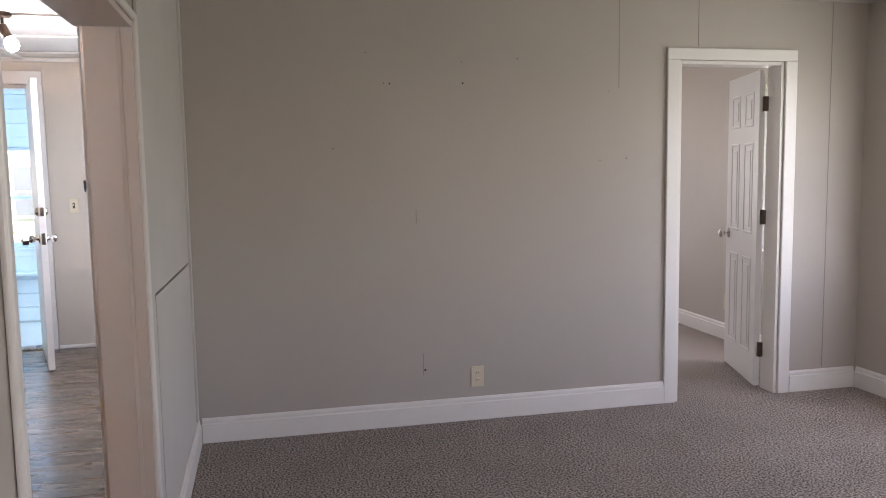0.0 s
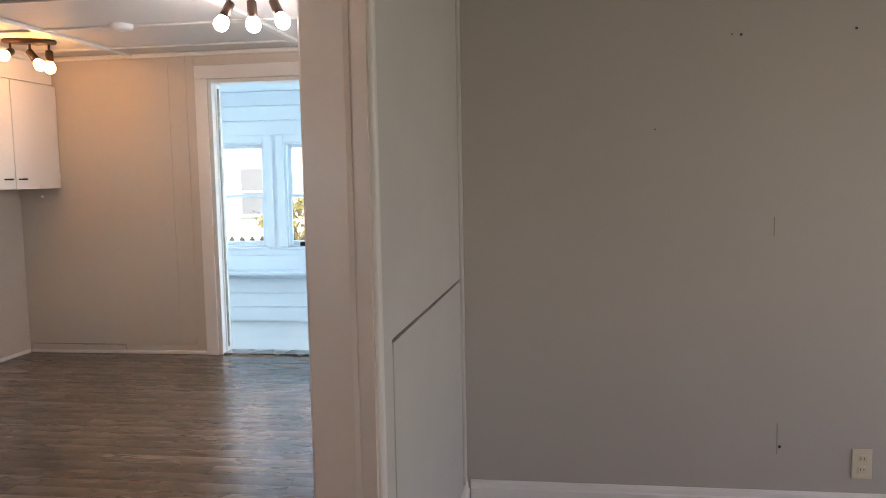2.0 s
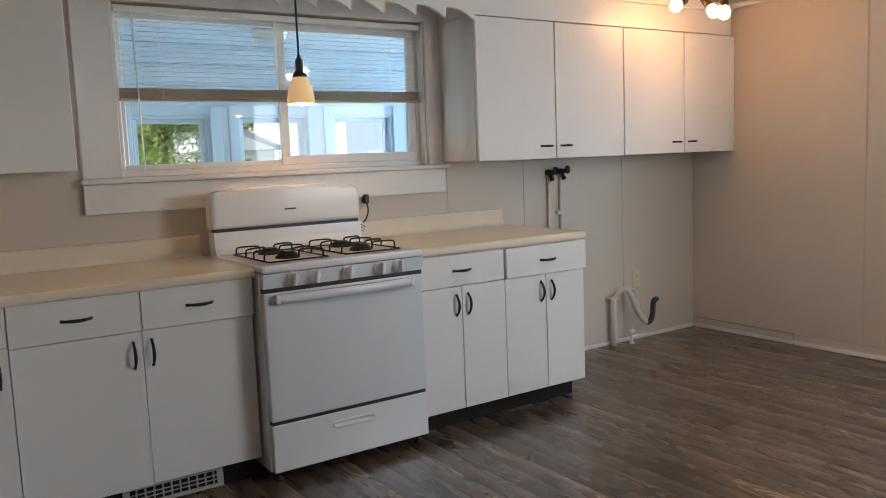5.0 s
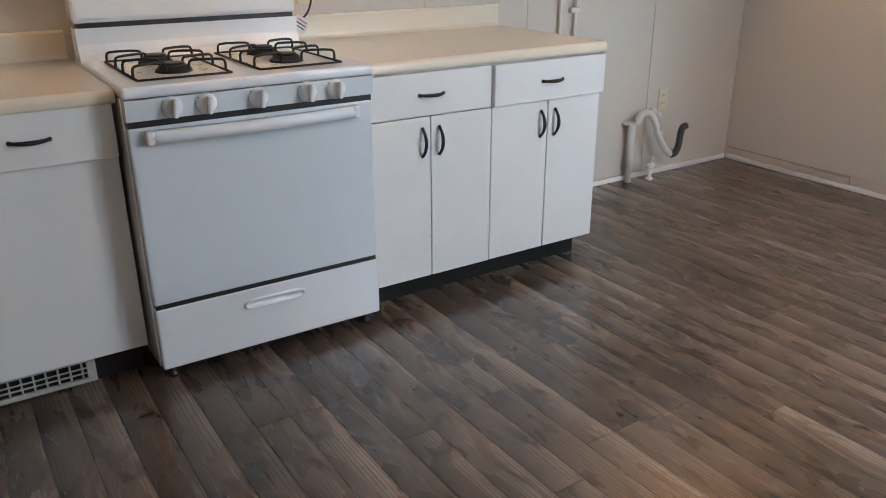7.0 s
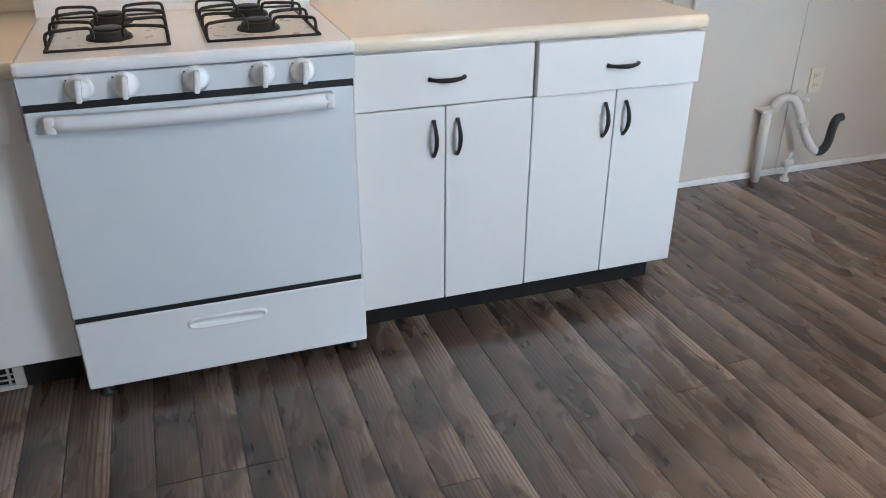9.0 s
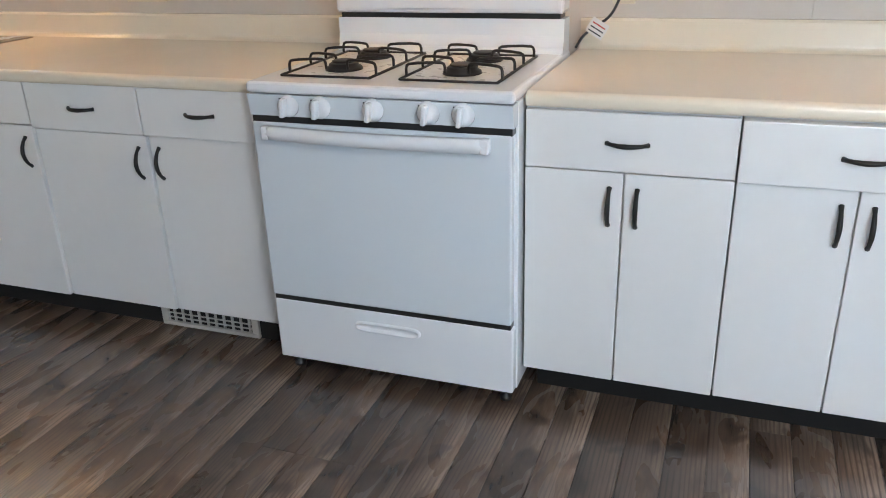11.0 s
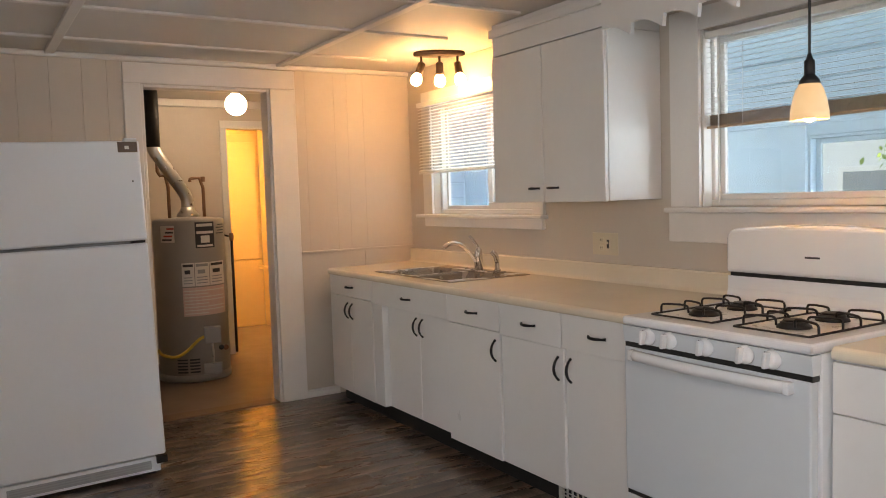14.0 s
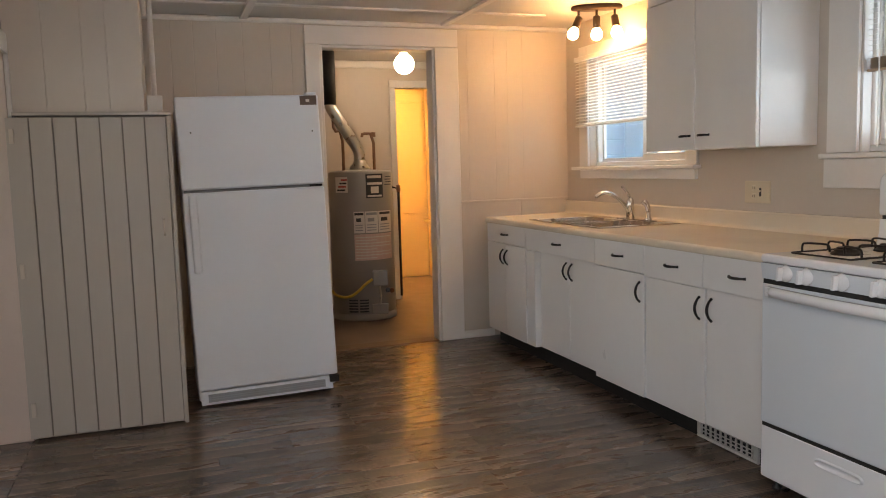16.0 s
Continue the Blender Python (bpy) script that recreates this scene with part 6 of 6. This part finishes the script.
M_LEAF = mat("green_leaf", (0.10, 0.19, 0.04), 0.6, second=(0.17, 0.22, 0.06), scale=1.4, amount=0.8)
leaf_nodes = M_LEAF.node_tree
leaf_out = [n for n in leaf_nodes.nodes if n.type == 'OUTPUT_MATERIAL'][0]
leaf_glow, leaf_mix = leaf_nodes.nodes.new("ShaderNodeBsdfTranslucent"), leaf_nodes.nodes.new("ShaderNodeMixShader")
leaf_glow.inputs["Color"].default_value = (0.30, 0.46, 0.10, 1)
leaf_mix.inputs[0].default_value = 0.5
leaf_nodes.links.new(leaf_nodes.nodes["Principled BSDF"].outputs[0], leaf_mix.inputs[1])
leaf_nodes.links.new(leaf_glow.outputs[0], leaf_mix.inputs[2])
leaf_nodes.links.new(leaf_mix.outputs[0], leaf_out.inputs[0])
M_BUSHLEAF = mat("yellow_shrub_leaf", (0.24, 0.19, 0.04), 0.6, second=(0.13, 0.17, 0.05), scale=4, amount=0.8)


def house(x, y, w, d, h, roof_h, siding, label, turn=0, ridge="x"):
    ho = thing("house", (x, y, -0.7), label, "house", "neighbouring houses")
    m = Matrix.Translation((x, y, -0.7)) @ pose(0, 0, 0, 0, 0, turn)
    part("wall", box(-w / 2, w / 2, -d / 2, d / 2, 0, h, turn=m), siding, ho)
    bm = prism([(-d / 2 - 0.4, h), (d / 2 + 0.4, h), (0, h + roof_h)], -w / 2 - 0.3, w / 2 + 0.3, None, "x") if ridge == "x" else prism([(-w / 2 - 0.4, h), (w / 2 + 0.4, h), (0, h + roof_h)], -d / 2 - 0.3, d / 2 + 0.3, None, "y")
    bmesh.ops.transform(bm, matrix=m, verts=bm.verts)
    part("roof", bm, M_ROOF, ho)
    if ridge == "y":
        bm = prism([(-w / 2, h), (w / 2, h), (0, h + roof_h - 0.25)], -d / 2 - 0.31, d / 2 + 0.31, None, "y")
        bmesh.ops.transform(bm, matrix=m, verts=bm.verts)
        part("gable", bm, siding, ho)
    nst = 2 if h > 4 else 1
    for st in range(nst):
        for k in range(int(w // 2.6)):
            u = -w / 2 + 1.3 + k * 2.6
            for s in (-1, 1):
                z = 0.9 + st * 2.7
                wi = part("window", box(u - 0.55, u + 0.55, s * d / 2 - 0.04, s * d / 2 + 0.04, z, z + 1.5, 0.01, turn=m), M_TRIM, ho)
                part("pane", box(u - 0.45, u + 0.45, s * d / 2 - 0.05, s * d / 2 + 0.05, z + 0.1, z + 0.72, turn=m), M_DARKGLASS, wi)
                part("pane", box(u - 0.45, u + 0.45, s * d / 2 - 0.05, s * d / 2 + 0.05, z + 0.78, z + 1.4, turn=m), M_DARKGLASS, wi)
        for k in range(int(d // 2.6)):
            v = -d / 2 + 1.3 + k * 2.6
            for s in (-1, 1):
                z = 0.9 + st * 2.7
                wi = part("window", box(s * w / 2 - 0.04, s * w / 2 + 0.04, v - 0.55, v + 0.55, z, z + 1.5, 0.01, turn=m), M_TRIM, ho)
                part("pane", box(s * w / 2 - 0.05, s * w / 2 + 0.05, v - 0.45, v + 0.45, z + 0.1, z + 0.72, turn=m), M_DARKGLASS, wi)
                part("pane", box(s * w / 2 - 0.05, s * w / 2 + 0.05, v - 0.45, v + 0.45, z + 0.78, z + 1.4, turn=m), M_DARKGLASS, wi)
    return ho


house(24.0, 5.5, 8, 9, 5.6, 2.4, M_CLAP, "white two-storey neighbouring house with a gabled roof", 6)
house(15.2, 24.0, 8.4, 8, 5.4, 2.4, M_BLUEHOUSE, "blue-grey two-storey neighbouring house", 0, "x")
house(12.6, 31.0, 5.6, 6, 2.7, 0.9, M_CLAP, "low white neighbouring house with a pale roof", 0)
house(8.75, 26.0, 2.7, 4, 2.6, 0.8, M_CLAP, "small white gabled garage between the trees", 0, "y")
house(25.0, -9.0, 9, 9, 5.4, 2.4, M_CLAP, "white neighbouring house beyond the fence", -5)
house(-9.5, 16.0, 8, 8, 5.2, 2.2, M_CLAP, "white neighbouring house behind the trees", 4, "y")


def tree(x, y, h, crown, seed, label, leaf=None, trunk=True, n=9000, size=0.085, low=0.35):
    """A tapered trunk with limbs and a crown of many small leaf clumps with gaps."""
    rnd = random.Random(seed)
    t = thing("tree" if trunk else "shrub", (x, y, -0.7), label, "tree" if trunk else "shrub", "trees and shrubs")
    bm = tube([(x, y, -0.75), (x + 0.05, y, -0.7 + h * 0.3), (x - 0.05, y + 0.1, -0.7 + h * 0.6), (x, y, -0.7 + h * 0.9)], [h * 0.03, h * 0.022, h * 0.014, h * 0.004], 10)
    tips = []
    for k in range(12):
        a, f = rnd.uniform(0, 6.28), rnd.uniform(low, 0.85)
        b = Vector((x, y, -0.7 + h * f))
        e = b + Vector((math.cos(a), math.sin(a), rnd.uniform(0.2, 0.8))) * crown * rnd.uniform(0.5, 0.95)
        tube([b, b.lerp(e, 0.5) + Vector((0, 0, 0.1)), e], [h * 0.009, h * 0.006, h * 0.002], 6, bm)
        tips += [e, b.lerp(e, 0.6)]
    part("trunk", bm, M_BARK, t)
    verts, faces = [], []
    centres = [(p, crown * rnd.uniform(0.22, 0.42)) for p in tips] + [(Vector((x, y, -0.7 + h * 0.92)), crown * 0.4)]
    for _ in range(n):
        c, r = rnd.choice(centres)
        p = c + Vector((rnd.gauss(0, 1), rnd.gauss(0, 1), rnd.gauss(0, 0.8))) * r * 0.6
        u = Vector((rnd.uniform(-1, 1), rnd.uniform(-1, 1), rnd.uniform(-1, 1))).normalized()
        v = u.orthogonal().normalized()
        s = size * rnd.uniform(0.6, 1.4)
        i = len(verts)
        verts += [p - u * s, p + v * s * 0.5, p + u * s, p - v * s * 0.5]
        faces.append((i, i + 1, i + 2, i + 3))
    me = bpy.data.meshes.new("crown")
    me.from_pydata(verts, [], faces)
    me.materials.append(leaf or M_LEAF)
    ob = new("crown", me)
    ob.parent = t
    ob.matrix_parent_inverse = WORLD_OF[t.name].inverted()
    return t


tree(3.9, 15.5, 5.6, 1.7, 3, "leafy green tree behind the porch windows", n=11000, size=0.07, low=0.2)
tree(13.0, 38.0, 8.5, 3.4, 4, "leafy green tree behind the low white house", n=9000, size=0.13)
tree(18.5, 40.0, 9.0, 3.4, 14, "leafy green tree between the houses", n=8000, size=0.13)
tree(7.0, 33.0, 7.5, 2.6, 15, "leafy green tree behind the garage", n=8000, size=0.12)
tree(-4.1, 12.5, 6.0, 1.7, 5, "leafy green tree behind the porch", n=9000, size=0.07)
tree(15.5, -1.2, 2.6, 1.1, 6, "round green garden shrub by the fence", trunk=False, n=2400, size=0.08, low=0.1)
tree(14.2, 1.4, 1.5, 0.7, 7, "small yellow-green garden shrub", M_BUSHLEAF, False, 1500, 0.06, 0.1)
tree(19.0, -6.5, 8.0, 2.8, 8, "leafy green tree beyond the fence", n=9000, size=0.11)
solid("utility_pole", tube([(4.85, 15.8, -0.8), (4.85, 15.8, 2.3)], [0.07, 0.06], 12), M_CLAP, "pale grey pole in the garden", "pole")
# picket fence along the side yard
fence = thing("picket_fence", (8.6, 0, -0.7), "dark picket fence across the side yard", "fence")
for z in (-0.35, 0.35):
    part("rail", box(8.62, 8.66, -9, 9, z, z + 0.07, 0.004), M_FENCE, fence)
me = mesh_of("picket", prism([(-0.035, -0.7), (0.035, -0.7), (0.035, 0.48), (0, 0.53), (-0.035, 0.48)], 8.59, 8.615, None, "x"), M_FENCE)
for k in range(120):
    s = new("picket", me)
    s.parent = fence
    s.matrix_parent_inverse = WORLD_OF[fence.name].inverted()
    s.matrix_basis = Matrix.Translation((0, -8.9 + 0.15 * k, 0))

# ---- plank floor ----
rnd = random.Random(11)
PW = 0.104
plank_meshes = {}


def plank_mesh(w, l):
    key = (round(w, 2), round(l, 2))
    if key not in plank_meshes:
        bm = bmesh.new()
        g = 0.0008
        x0, x1, y0, y1 = -w / 2 + g, w / 2 - g, -l / 2 + g, l / 2 - g
        lo = [bm.verts.new(p) for p in ((x0, y0, -0.011), (x1, y0, -0.011), (x1, y1, -0.011), (x0, y1, -0.011))]
        top = [bm.verts.new(p) for p in ((x0, y0, 0), (x1, y0, 0), (x1, y1, 0), (x0, y1, 0))]
        for k in range(4):
            bm.faces.new((lo[k], lo[(k + 1) % 4], top[(k + 1) % 4], top[k]))
        bm.faces.new(top)
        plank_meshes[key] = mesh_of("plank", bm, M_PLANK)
    return plank_meshes[key]


x, column = 1.398 - 43 * PW, 0
while x < XE - 0.03:
    w = min(PW, XE - x)
    y_end = YS + 0.002
    if column % 2 == 0 or rnd.random() < 0.4:
        start = round(rnd.uniform(0.25, 1.20), 2)
    length, column = start, column + 1
    while y_end < -0.02:
        y1 = min(y_end + length, 0.0)
        if -0.0 - y1 < 0.12:
            y1 = 0.0
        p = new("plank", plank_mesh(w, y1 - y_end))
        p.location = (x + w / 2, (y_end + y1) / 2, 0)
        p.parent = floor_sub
        y_end, length = y1, 1.22
    x += PW
# planks of the reveal under the opening
slab("subfloor_opening", -1.83, -0.43, YS - 0.160, YS - 0.002, -0.06, -0.012, M_PLANK, "floor under the opening between the rooms", "floor")
for k in range(14):
    p = new("plank", plank_mesh(PW, 0.16))
    p.location = (1.398 - 30.5 * PW + PW * k, YS - 0.080, 0.0)
    p.parent = floor_sub
